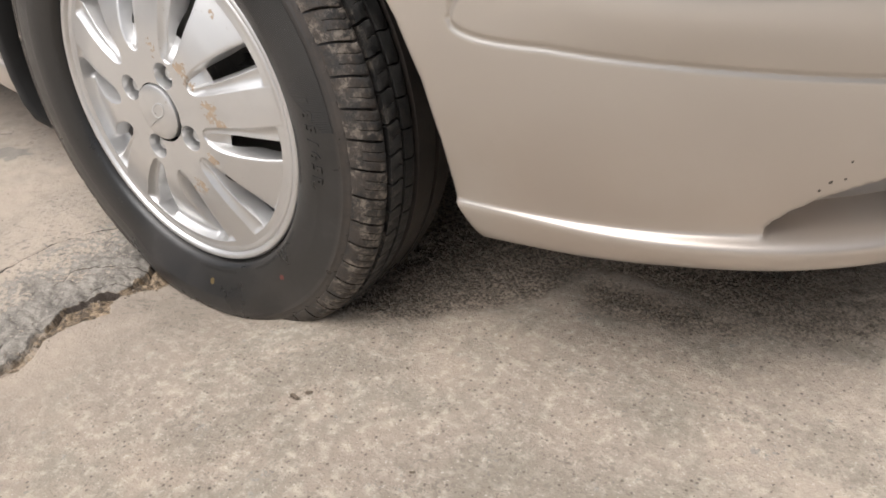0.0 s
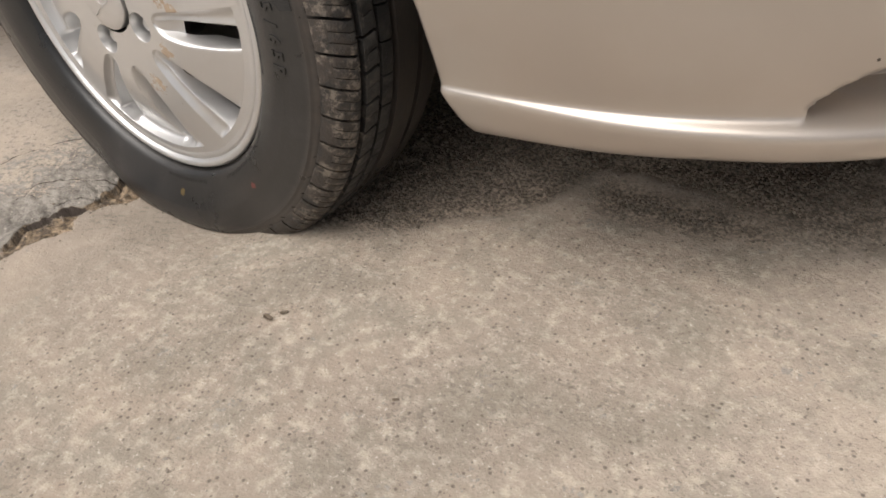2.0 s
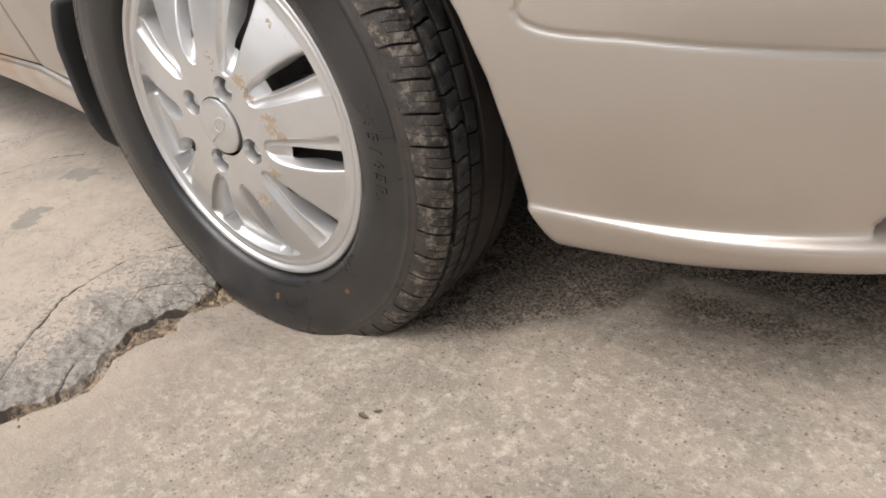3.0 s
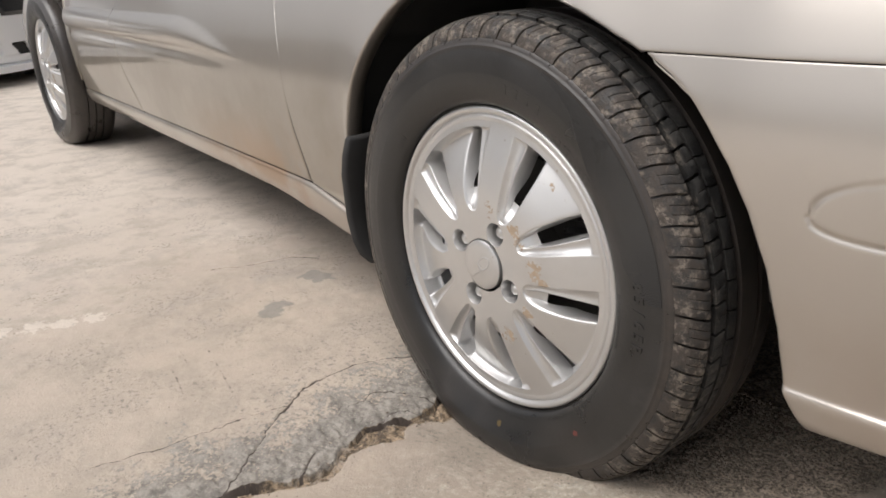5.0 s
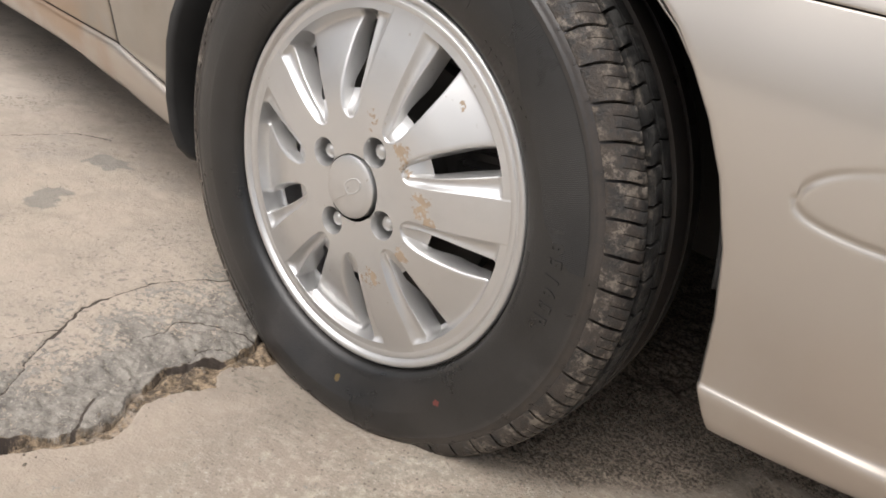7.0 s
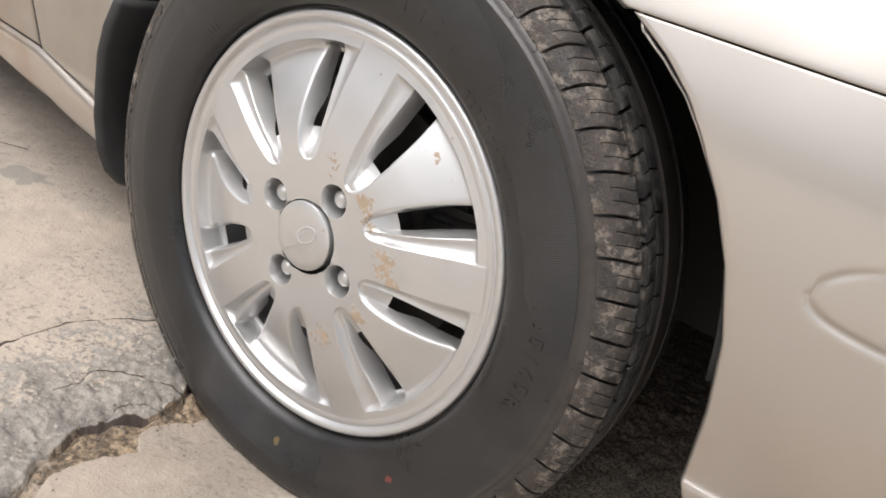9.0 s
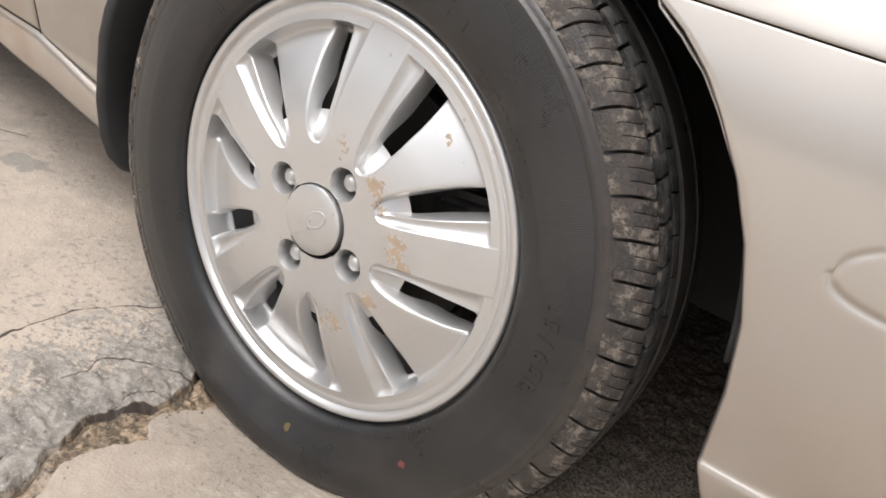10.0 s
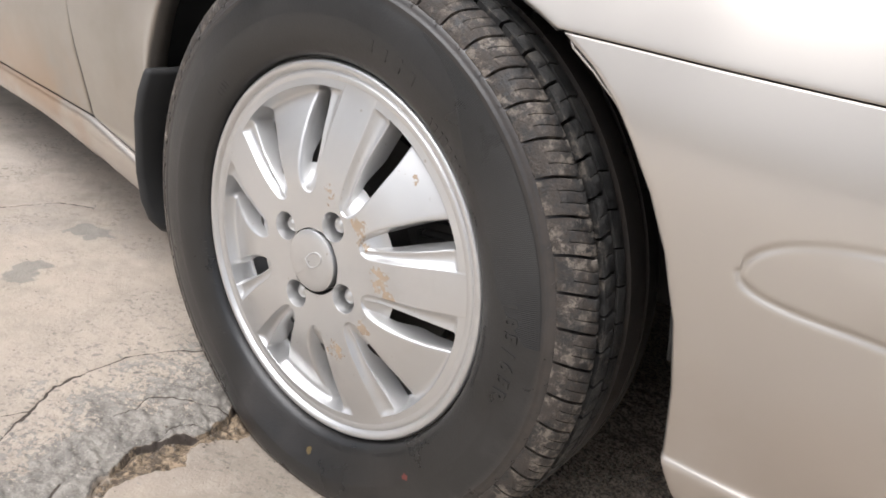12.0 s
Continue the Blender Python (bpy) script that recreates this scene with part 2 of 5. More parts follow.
    # broken grey slab edge, soil in the crack, grit under the car darkened with its shadow
    ragged = math1(nt, "ADD", math1(nt, "MULTIPLY", math1(nt, "SUBTRACT", noise_at(nt, v, 19.0, 4, 0.6), 0.5), 2.0), math1(nt, "MULTIPLY", math1(nt, "SUBTRACT", noise_at(nt, v, 140.0, 5, 0.7), 0.5), 2.3))
    bm_ = span(nt, math1(nt, "ADD", broken, ragged), 0.42, 0.56)
    grey = mixc(nt, span(nt, noise_at(nt, v, 38.0, 9, 0.8), 0.36, 0.64), (0.12, 0.113, 0.103), (0.33, 0.305, 0.268))
    grey = mixc(nt, math1(nt, "MULTIPLY", span(nt, noise_at(nt, v, 230.0, 3, 0.7), 0.6, 0.68), 0.6), grey, (0.55, 0.5, 0.43))
    c = mixc(nt, math1(nt, "MULTIPLY", bm_, 0.85), c, grey)
    sm = span(nt, math1(nt, "ADD", soil, math1(nt, "MULTIPLY", math1(nt, "SUBTRACT", n3, 0.5), 0.9)), 0.35, 0.6)
    c = mixc(nt, sm, c, mixc(nt, span(nt, noise_at(nt, v, 95.0, 7, 0.75), 0.4, 0.66), (0.085, 0.065, 0.047), (0.4, 0.3, 0.2)))
    gm = math1(nt, "MULTIPLY", grit, span(nt, math1(nt, "ADD", n3, math1(nt, "MULTIPLY", grit, 0.2)), 0.42, 0.62))
    c = mixc(nt, math1(nt, "MULTIPLY", gm, 0.95), c, mixc(nt, span(nt, noise_at(nt, v, 240.0, 3, 0.7), 0.4, 0.6), (0.085, 0.07, 0.056), (0.38, 0.312, 0.243)))
    # dark hairlines and scuffs, with the shade under the crack's lip painted in
    c = mixc(nt, span(nt, math1(nt, "ADD", line, math1(nt, "MULTIPLY", math1(nt, "SUBTRACT", n3, 0.5), 0.9)), 0.46, 0.7), c, (0.07, 0.055, 0.045))
    marks = near_points(nt, v, STAINS, 0.024, span(nt, noise_at(nt, v, 30.0, 4), 0.2, 0.8, -0.014, 0.014))
    c = mixc(nt, math1(nt, "MULTIPLY", marks, 0.6), c, (0.2, 0.2, 0.18))
    drip = near_points(nt, v, STREAK, 0.022, span(nt, noise_at(nt, v, 45.0, 5, 0.7), 0.2, 0.8, -0.022, 0.022))
    c = mixc(nt, math1(nt, "MULTIPLY", drip, 0.4), c, (0.78, 0.72, 0.64))
    nt.links.new(c, b.inputs["Base Color"])
    nt.links.new(span(nt, n2, 0.3, 0.7, 0.7, 0.9), b.inputs["Roughness"])
    b.inputs["Specular IOR Level"].default_value = 0.3
    h = math1(nt, "ADD", math1(nt, "MULTIPLY", n3, 0.9), math1(nt, "SUBTRACT", noise_at(nt, v, 330.0, 3, 0.7), math1(nt, "MULTIPLY", pit, 0.8)))
    bump(nt, b, h, 0.6, 0.0028)
    return m


# hub-relative spots of dried mud on the rim
CHIPS = [(0.652, 0.126, 0.24), (0.659, 0.129, 0.247), (0.668, 0.135, 0.249), (0.67, 0.134, 0.265), (0.68, 0.139, 0.282)]
DIRT = [(0.037, -0.016, -0.081), (0.044, -0.016, -0.081), (0.086, -0.015, 0.023), (0.087, -0.015, 0.014), (0.09, -0.015, 0.008), (0.096, -0.014, 0.003), (0.051, -0.016, 0.058),
        (0.056, -0.016, 0.053), (0.06, -0.016, 0.047), (0.074, -0.016, -0.039), (0.014, -0.016, 0.075)]
SPECKS = [(0.095, 0.0075, 0.116), (0.097, 0.008, 0.112), (-0.118, -0.006, 0.02)]
STREAK = [(-0.83, -0.53, 0.0), (-0.815, -0.48, 0.0), (-0.8, -0.42, 0.0), (-0.78, -0.37, 0.0), (-0.764, -0.327, 0.0)]
STAINS = [(-0.541, -0.069, 0.0), (-0.56, -0.05, 0.0), (-0.617, 0.083, 0.0), (-0.64, 0.07, 0.0)]

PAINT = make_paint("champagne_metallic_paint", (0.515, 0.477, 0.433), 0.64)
WHITE = make_paint("white_car_paint", (0.88, 0.89, 0.9), 0.0, False)
ALLOY = make_alloy()
RUBBER = make_rubber("tyre_rubber", 0.0)
TREAD = make_rubber("tread_rubber", 0.8)
DUSTY = make_plain("dusty_rubber", (0.06, 0.058, 0.056), 0.6, vary=0.35)
BLACK = make_plain("black_plastic", (0.024, 0.023, 0.022), 0.7, vary=0.4)
UNDER = make_plain("underbody_coating", (0.034, 0.032, 0.031), 0.85)
STEEL = make_plain("dull_steel", (0.1, 0.093, 0.086), 0.5, 0.6)
NUT = make_plain("plated_nut", (0.8, 0.79, 0.77), 0.42, 0.7)
RUST = make_plain("dark_cast_iron", (0.05, 0.046, 0.043), 0.4, 0.3)
GLASS = make_plain("dark_glass", (0.02, 0.022, 0.024), 0.05, 0.0, strength=0.0)
CONCRETE = make_concrete()
STONE = make_plain("grit_stone", (0.26, 0.216, 0.17), 0.85, vary=0.6)
WALLM = make_plain("unseen_wall_grey", (0.17, 0.16, 0.15), 0.9, grain=60.0)


# ---- builders ----
def mesh_of(name, verts, faces, smooth=None):
    me = bpy.data.meshes.new(name)
    me.from_pydata([tuple(v) for v in verts], [], faces)
    me.update()
    if smooth is not None:
        me.polygons.foreach_set("use_smooth", [True] * len(me.polygons))
        me.set_sharp_from_angle(angle=radians(smooth))
    return me


def put(name, me, material, parent=None, label="", m=None):
    ob = new(name, me)
    if material and not me.materials:
        me.materials.append(material)
    if parent:
        ob.parent = parent
    if m is not None:
        ob.matrix_basis = m
    if label:
        tagged(ob, label)
    return ob


def part(name, bm, material, parent, label="", smooth=40):
    me = bpy.data.meshes.new(name)
    bm.to_mesh(me)
    bm.free()
    me.polygons.foreach_set("use_smooth", [True] * len(me.polygons))
    me.set_sharp_from_angle(angle=radians(smooth))
    return put(name, me, material, parent, label)


def grid_mesh(name, rows, closed=False, smooth=35, keep=None, flip=False):
    """Quads over rows of points, all of one length; closed joins each row's end to its start."""
    n = len(rows[0])
    verts = [p for r in rows for p in r]
    faces = []
    for i in range(len(rows) - 1):
        for j in range(n if closed else n - 1):
            k = (j + 1) % n
            if keep is None or keep(i, j):
                q = (i * n + j, i * n + k, (i + 1) * n + k, (i + 1) * n + j)
                faces.append(q[::-1] if flip else q)
    return mesh_of(name, verts, faces, smooth)


def thick(ob, t, offset=-1.0):
    s = ob.modifiers.new("thickness", "SOLIDIFY")
    s.thickness, s.offset, s.use_even_offset = t, offset, False
    return ob


def box(bm, lo, hi, m=None):
    """A bevelled box between two corners."""
    r = bmesh.ops.create_cube(bm, size=1.0)
    c, d = [(a + b) / 2 for a, b in zip(lo, hi)], [b - a for a, b in zip(lo, hi)]
    t = Matrix.Translation(c) @ Matrix.Diagonal((*d, 1))
    bmesh.ops.transform(bm, matrix=(m or Matrix()) @ t, verts=r["verts"])
    return r["verts"]


def lerp_table(t, table):
    xs, ys = zip(*table)
    return float(np.interp(t, xs, ys))


def smooth01(a, b, x):
    u = min(1.0, max(0.0, (x - a) / (b - a)))
    return u * u * (3 - 2 * u)


# ---- ground ----
# near edge of the crack, its far lip, and the hairlines
CRACK = [(-0.12, -0.62), (-0.1, -0.45), (-0.077, -0.322), (-0.06, -0.281), (-0.043, -0.24), (-0.055, -0.208), (-0.07, -0.175), (-0.064, -0.14), (-0.062, -0.11), (-0.086, -0.088), (-0.086, -0.055), (-0.073, -0.02), (-0.09, 0.05), (-0.1, 0.2), (-0.13, 0.5)]
LIP = [(-0.16, -0.62), (-0.13, -0.45), (-0.095, -0.322), (-0.072, -0.275), (-0.074, -0.225), (-0.089, -0.192), (-0.099, -0.165), (-0.11, -0.125), (-0.104, -0.1), (-0.1, -0.066), (-0.102, -0.04), (-0.119, -0.014), (-0.13, 0.05), (-0.14, 0.2), (-0.17, 0.5)]
HAIR_A = [(-0.222, 0.03), (-0.254, -0.02), (-0.268, -0.06), (-0.266, -0.1), (-0.262, -0.14), (-0.235, -0.192), (-0.206, -0.233), (-0.168, -0.28), (-0.131, -0.316), (-0.11, -0.35)]
HAIR_B = [(-0.11, -0.015), (-0.142, -0.035), (-0.165, -0.058), (-0.184, -0.08), (-0.174, -0.104), (-0.176, -0.13)]
HAIR_C = [(-0.72, 0.13), (-0.778, 0.09), (-0.8, 0.0), (-0.833, -0.077)]
HAIR_E = [(-0.235, -0.192), (-0.25, -0.246), (-0.253, -0.312), (-0.26, -0.383), (-0.28, -0.45)]
HAIR_F = [(-0.102, -0.221), (-0.09, -0.243), (-0.064, -0.27)]
HAIR_G = [(-0.112, -0.06), (-0.121, -0.085), (-0.112, -0.112), (-0.104, -0.125)]
SCUFFS = ([(-0.461, -0.283), (-0.359, -0.3)], [(-0.479, -0.214), (-0.263, -0.251)], [(-0.52, -0.25), (-0.43, -0.262)])
RIDGE = [(0.4, 0.18), (0.403, 0.225), (0.415, 0.258), (0.459, 0.266), (0.518, 0.263), (0.565, 0.257), (0.62, 0.252)]
# near edge of the grit and of the car's shadow coloured in with it
GRIT_SHADE_EDGE = [(0.02, -0.002), (0.2, 0.012), (0.27, 0.045), (0.3, 0.082), (0.346, 0.118), (0.38, 0.158), (0.4, 0.19), (0.415, 0.188), (0.451, 0.17), (0.493, 0.18), (0.544, 0.19), (0.597, 0.205), (0.646, 0.229), (0.698, 0.25), (0.738, 0.268), (1.0, 0.42), (1.4, 0.9)]
HAIR_D = [(-0.226, 0.03), (-0.2, 0.08), (-0.21, 0.16)]


def line_distance(px, py, line):
    """Distance to a polyline, and on which side (positive: to its left, where x is larger)."""
    best, side = np.full(px.shape, 9.0), np.zeros(px.shape)
    for (ax, ay), (bx, by) in zip(line, line[1:]):
        dx, dy = bx - ax, by - ay
        u = np.clip(((px - ax) * dx + (py - ay) * dy) / (dx * dx + dy * dy), 0, 1)
        ex, ey = px - ax - u * dx, py - ay - u * dy
        d = np.hypot(ex, ey)
        side = np.where(d < best, np.sign(ex * dy - ey * dx), side)
        best = np.minimum(best, d)
    return best, side


def value_noise(px, py, scale, seed):
    rng = np.random.RandomState(seed)
    lattice = rng.rand(257, 257)
    gx, gy = px * scale + 91.3, py * scale + 57.7
    ix, iy = np.floor(gx).astype(int), np.floor(gy).astype(int)
    fx, fy = gx - ix, gy - iy
    fx, fy = fx * fx * (3 - 2 * fx), fy * fy * (3 - 2 * fy)
    ix, iy = ix % 256, iy % 256
    a, b, c, d = lattice[ix, iy], lattice[ix + 1, iy], lattice[ix, iy + 1], lattice[ix + 1, iy + 1]
    return (a * (1 - fx) + b * fx) * (1 - fy) + (c * (1 - fx) + d * fx) * fy - 0.5


def ground_fields(px, py):
    near = np.exp(-((px / 3.0) ** 2 + (py / 3.0) ** 2))
    z = 0.006 * value_noise(px, py, 2.1, 1) * near + 0.003 * value_noise(px, py, 9, 2) * near + 0.0016 * value_noise(px, py, 45, 3) * near
    # the hollow in which the wheel stands
    hx, hy = np.maximum(np.abs(px + 0.01) - 0.05, 0), np.maximum(np.abs(py - 0.08) - 0.07, 0)
    z -= 0.031 * np.exp(-((np.hypot(hx, hy) / 0.085) ** 2))
    wx = px + 0.012 * value_noise(px, py, 16, 24) + 0.012 * value_noise(px, py, 40, 4) + 0.004 * value_noise(px, py, 110, 5)
    wy = py + 0.012 * value_noise(px, py, 40, 6) + 0.004 * value_noise(px, py, 110, 7)
    d, side = line_distance(wx, wy, CRACK)
    e, far = line_distance(wx, wy, LIP)
    fade = np.clip((0.5 - np.hypot(px + 0.05, py + 0.1)) / 0.2, 0.15, 1)
    left, slab = side < 0, far < 0
    trench = left & ~slab
    z -= np.where(trench, np.minimum(0.005, 1.6 * d) + 0.006 * np.exp(-((e / 0.004) ** 2)), 0) * fade
    mound = np.where(slab, np.exp(-((e / 0.1) ** 2)), 0) * fade
    z += mound * (0.007 * value_noise(px, py, 15, 8) + 0.005 * value_noise(px, py, 45, 31) + 0.0045 * value_noise(px, py, 110, 9) + 0.003 * value_noise(px, py, 230, 32))
    broken = np.where(slab, np.clip(1.0 - e / 0.2, 0, 1), 0.0) * fade
    soil = np.where(trench, np.clip(0.4 + d / 0.006, 0, 1), 0.7 * np.exp(-((e / 0.003) ** 2)) * slab) * np.clip(0.95 + 1.1 * value_noise(px, py, 14, 13), 0, 1) * fade
    # painted shade along the far lip of the crack
    gap = np.where(trench, np.exp(-((e / 0.0035) ** 2)), np.exp(-((e / 0.0025) ** 2)) * slab) * fade * np.clip(0.75 + 1.6 * value_noise(px, py, 17, 21), 0, 1)
    z += soil * (0.009 * value_noise(px, py, 60, 25) + 0.006 * value_noise(px, py, 140, 26))
    hair = np.zeros(px.shape)
    hx2 = px + 0.008 * value_noise(px, py, 30, 33) + 0.0045 * value_noise(px, py, 120, 34)
    hy2 = py + 0.008 * value_noise(px, py, 30, 35) + 0.0045 * value_noise(px, py, 120, 36)
    for n, line in enumerate((HAIR_A, HAIR_B, HAIR_C, HAIR_D, HAIR_E, HAIR_F, HAIR_G)):
        h, _ = line_distance(hx2, hy2, line)
        hair = np.maximum(hair, np.exp(-((h / (0.0019, 0.0016, 0.002, 0.0016, 0.0011, 0.002, 0.0014)[n] * (1 + 1.0 * value_noise(px, py, 24, 37))) ** 2)))
    z -= 0.002 * hair
    hair = np.maximum(hair, gap * 0.9)
    for line in SCUFFS:
        h, _ = line_distance(px, py, line)
        hair = np.maximum(hair, 0.52 * np.exp(-((h / 0.0045) ** 2)))
    edge = np.interp(px, [p[0] for p in GRIT_SHADE_EDGE], [p[1] for p in GRIT_SHADE_EDGE])
    grit = np.clip((py - edge + 0.016 * value_noise(px, py, 11, 12) + 0.012 * value_noise(px, py, 45, 38)) / 0.035, 0, 1) * np.clip((px - 0.02) / 0.12, 0, 1)
    rd = line_distance(px + 0.014 * value_noise(px, py, 12, 27), py + 0.012 * value_noise(px, py, 22, 29), RIDGE)[0]
    ridge = np.exp(-((rd / 0.017) ** 2)) * np.clip(0.9 + 0.8 * value_noise(px, py, 16, 28), 0, 1) * (1 - 0.6 * np.clip((px - 0.46) / 0.14, 0, 1))
    grit = grit * np.clip((1.4 + 0.3 * value_noise(px, py, 5, 39) - np.hypot((px - 0.45) / 0.75, (py - 0.8) / 0.85)) / 0.3, 0, 1)
    grit = grit * (1 - 0.9 * ridge) * (1 - 0.45 * np.clip((px - 0.58) / 0.15, 0, 1))
    z += 0.006 * ridge
    z += grit * (0.003 * value_noise(px, py, 130, 22) + 0.005 * value_noise(px, py, 60, 10) + 0.008 * value_noise(px, py, 7, 11))
    worn = np.clip((px + 0.05 - 0.15 * value_noise(px, py, 3, 14) + 0.3 * np.clip(-py - 0.3, 0, 1)) / 0.25, 0, 1)
    worn = worn * np.clip((2.6 - np.hypot(px, py)) / 1.4, 0.25, 1)
    ha, _ = line_distance(px, py, HAIR_A)
    scab = np.exp(-((ha / 0.09) ** 2)) * (px < -0.1)
    return z, broken, soil, grit, hair, worn, scab


def spaced(lo, hi, step, far, grow=1.16):
    """Places along an axis: close together between lo and hi, then a little wider, then ever wider."""
    mid = list(np.arange(lo, hi, step))
    up, s = [hi], step
    while up[-1] < far:
        s = s * grow if up[-1] > 0.78 else min(s * grow, 0.003)
        up.append(up[-1] + s)
    down, s = [lo], step
    while down[-1] > -far:
        s = s * grow if down[-1] < -0.86 else min(s * grow, 0.003)
        down.append(down[-1] - s)
    return np.array(down[:0:-1] + mid + up)


def build_ground():
    xs, ys = spaced(-0.4, 0.0, 0.0016, 300.0, 1.1), spaced(-0.42, 0.1, 0.0018, 300.0, 1.1)
    px, py = np.meshgrid(xs, ys)
    z, broken, soil, grit, hair, worn, scab = ground_fields(px, py)
    nx, ny = len(xs), len(ys)
    idx = np.arange(nx * ny).reshape(ny, nx)
    faces = np.stack([idx[:-1, :-1], idx[:-1, 1:], idx[1:, 1:], idx[1:, :-1]], -1).reshape(-1, 4)
    me = bpy.data.meshes.new("ground")
    me.from_pydata(np.stack([px, py, z], -1).reshape(-1, 3).tolist(), [], faces.tolist())
    me.polygons.foreach_set("use_smooth", [True] * len(me.polygons))
    for name, values in (("broken", broken), ("soil", soil), ("grit", grit), ("hair_and_lip_shade", hair), ("worn", worn), ("scab", scab)):
        me.attributes.new(name, "FLOAT", "POINT").data.foreach_set("value", values.ravel().astype(np.float32))
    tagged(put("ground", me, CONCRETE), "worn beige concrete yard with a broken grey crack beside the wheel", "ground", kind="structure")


build_ground()


def build_grit():
    """Loose stones and crumbs along the crack and under the bumper."""
    rng = np.random.RandomState(5)
    verts, faces = [], []
    ico = [(0, 0, 1), (0.9, 0, 0.1), (0.2, 0.85, 0), (-0.8, 0.5, 0.1), (-0.7, -0.6, 0), (0.25, -0.85, 0.1), (0, 0, -0.8)]
    tri = [(0, 1, 2), (0, 2, 3), (0, 3, 4), (0, 4, 5), (0, 5, 1), (6, 2, 1), (6, 3, 2), (6, 4, 3), (6, 5, 4), (6, 1, 5)]
    px, py, size = [], [], []
    for _ in range(70):
        u = rng.rand() * 9 + 2
        (ax, ay), (bx, by) = LIP[int(u)], LIP[int(u) + 1]
        f = u - int(u)
        px.append(ax + f * (bx - ax) + rng.normal(0.006, 0.012))
        py.append(ay + f * (by - ay) + rng.normal(0, 0.01))
        size.append(rng.uniform(0.0008, 0.0026))
    gx, gy = rng.uniform(0.04, 1.0, 26000), rng.uniform(0.02, 0.62, 26000)
    chance = ground_fields(gx, gy)[3]
    for x, y, c in zip(gx, gy, chance):
        if c > 0.3 + 0.7 * rng.rand() and y < 0.3 + 0.45 * max(0, x - 0.26):
            px.append(x)
            py.append(y)
            size.append(0.0009 + 0.0024 * rng.rand() ** 2)
    for _ in range(260):
        px.append(rng.uniform(-0.6, 0.8))
        py.append(rng.uniform(-0.4, 0.1))
        size.append(rng.uniform(0.0006, 0.0015))
    px, py = np.array(px), np.array(py)
    z = ground_fields(px, py)[0]
    for x, y, h, s in zip(px, py, z, size):
        turn = Euler(rng.rand(3) * 6).to_matrix()
        base = len(verts)
        for c in ico:
            p = turn @ (Vector(c) * s * rng.uniform(0.7, 1.2))
            verts.append((x + p.x, y + p.y, h + s * 0.45 + p.z * 0.8))
        faces += [tuple(base + k for k in t) for t in tri]
    ob = put("loose_grit", mesh_of("loose_grit", verts, faces), STONE)
    tagged(ob, "loose brown grit and small stones lying on the concrete", "grit", kind="stuff")


build_grit()


def build_leaves():
    """A few dry leaf scraps on the concrete in front of the wheel."""
    brown = make_plain("dry_leaf", (0.16, 0.12, 0.085), 0.8, vary=0.5)
    for x, y, turn, size in ((0.249, -0.106, -5, 0.011), (0.257, -0.093, 48, 0.008), (0.41, -0.12, 30, 0.006), (0.321, -0.009, -20, 0.005)):
        z = float(ground_fields(np.array([x]), np.array([y]))[0][0])
        rows = []
        for i in range(7):
            u = i / 6
            w = size * 0.3 * math.sin(math.pi * (0.08 + 0.84 * u)) * (1.0 + 0.25 * math.sin(9 * u))
            rows.append([(size * (u - 0.5), w * v, size * (0.10 * (2 * u - 1) ** 2 + 0.16 * abs(v)) + 0.0004) for v in (-1, -0.5, 0, 0.5, 1)])
        ob = put("leaf_fragment", grid_mesh("leaf_fragment", rows, smooth=60), brown, None, "", pose(x, y, z, 0, 0, turn))
        thick(ob, 0.0005)
        tagged(ob, "small curled dry brown leaf scrap lying on the concrete", "leaf", group="dry leaf scraps")


build_leaves()


# ---- car ----
HUB_Z, WHEEL_Y = 0.232, 0.0715
car = tagged(new("parked_car"), "champagne beige metallic saloon car parked on worn concrete", "car")


def plan_point(x, phi=None):
    """The widest outline of the car seen from above: along the side by x, or round the nose by the angle phi."""
    if phi is None and x <= 0.25:
        return Vector((x, 0.012 - 0.031 * min(x, 0.0)))
    if phi is None:
        phi = math.asin(min(1.0, ((x - 0.25) / 0.67)) ** 1.3)
    x = 0.25 + 0.67 * max(0.0, math.sin(phi)) ** (2 / 2.6)
    flat = 0.0045 * smooth01(0.25, 0.34, x) * smooth01(0.62, 0.48, x)
    return Vector((x, 0.012 + 0.86 * (1 - max(0.0, math.cos(phi)) ** (2 / 2.6)) - flat))


def inward(x, phi=None):
    if phi is None and x <= 0.25:
        return Vector((0.0, 1.0))
    if phi is None:
        phi = math.asin(min(1.0, ((x - 0.25) / 0.67)) ** 1.3)
    a, b = plan_point(0, max(0.001, phi - 0.02)), plan_point(0, min(math.pi / 2 - 0.0005, phi + 0.02))
    t = (b - a).normalized()
    return Vector((-t.y, t.x)) if b.y > a.y else Vector((0, 1))


def side_inset(z):
    if z < 0.41:
        return 0.6 * (z - 0.41) ** 2
    lean = 1.83 * (z - 0.41) ** 2 if z < 0.47 else 0.0066 + 0.22 * (z - 0.47) + 0.75 * (z - 0.47) ** 2
    return lean + (0.9 * (z - 0.64) ** 2 if z > 0.64 else 0.0)


def skin(x, z, phi=None, extra=0.0):
    p, n = plan_point(x, phi), inward(x, phi)
    q = p + n * (side_inset(z) + extra)
    return (q.x, q.y, z)


ARCH_X = [(0.135, 0.385), (0.163, 0.374), (0.193, 0.361), (0.26, 0.3545), (0.296, 0.3475), (0.317, 0.343), (0.367, 0.3235), (0.404, 0.302), (0.435, 0.2775), (0.456, 0.258), (0.475, 0.233), (0.4935, 0.2)]
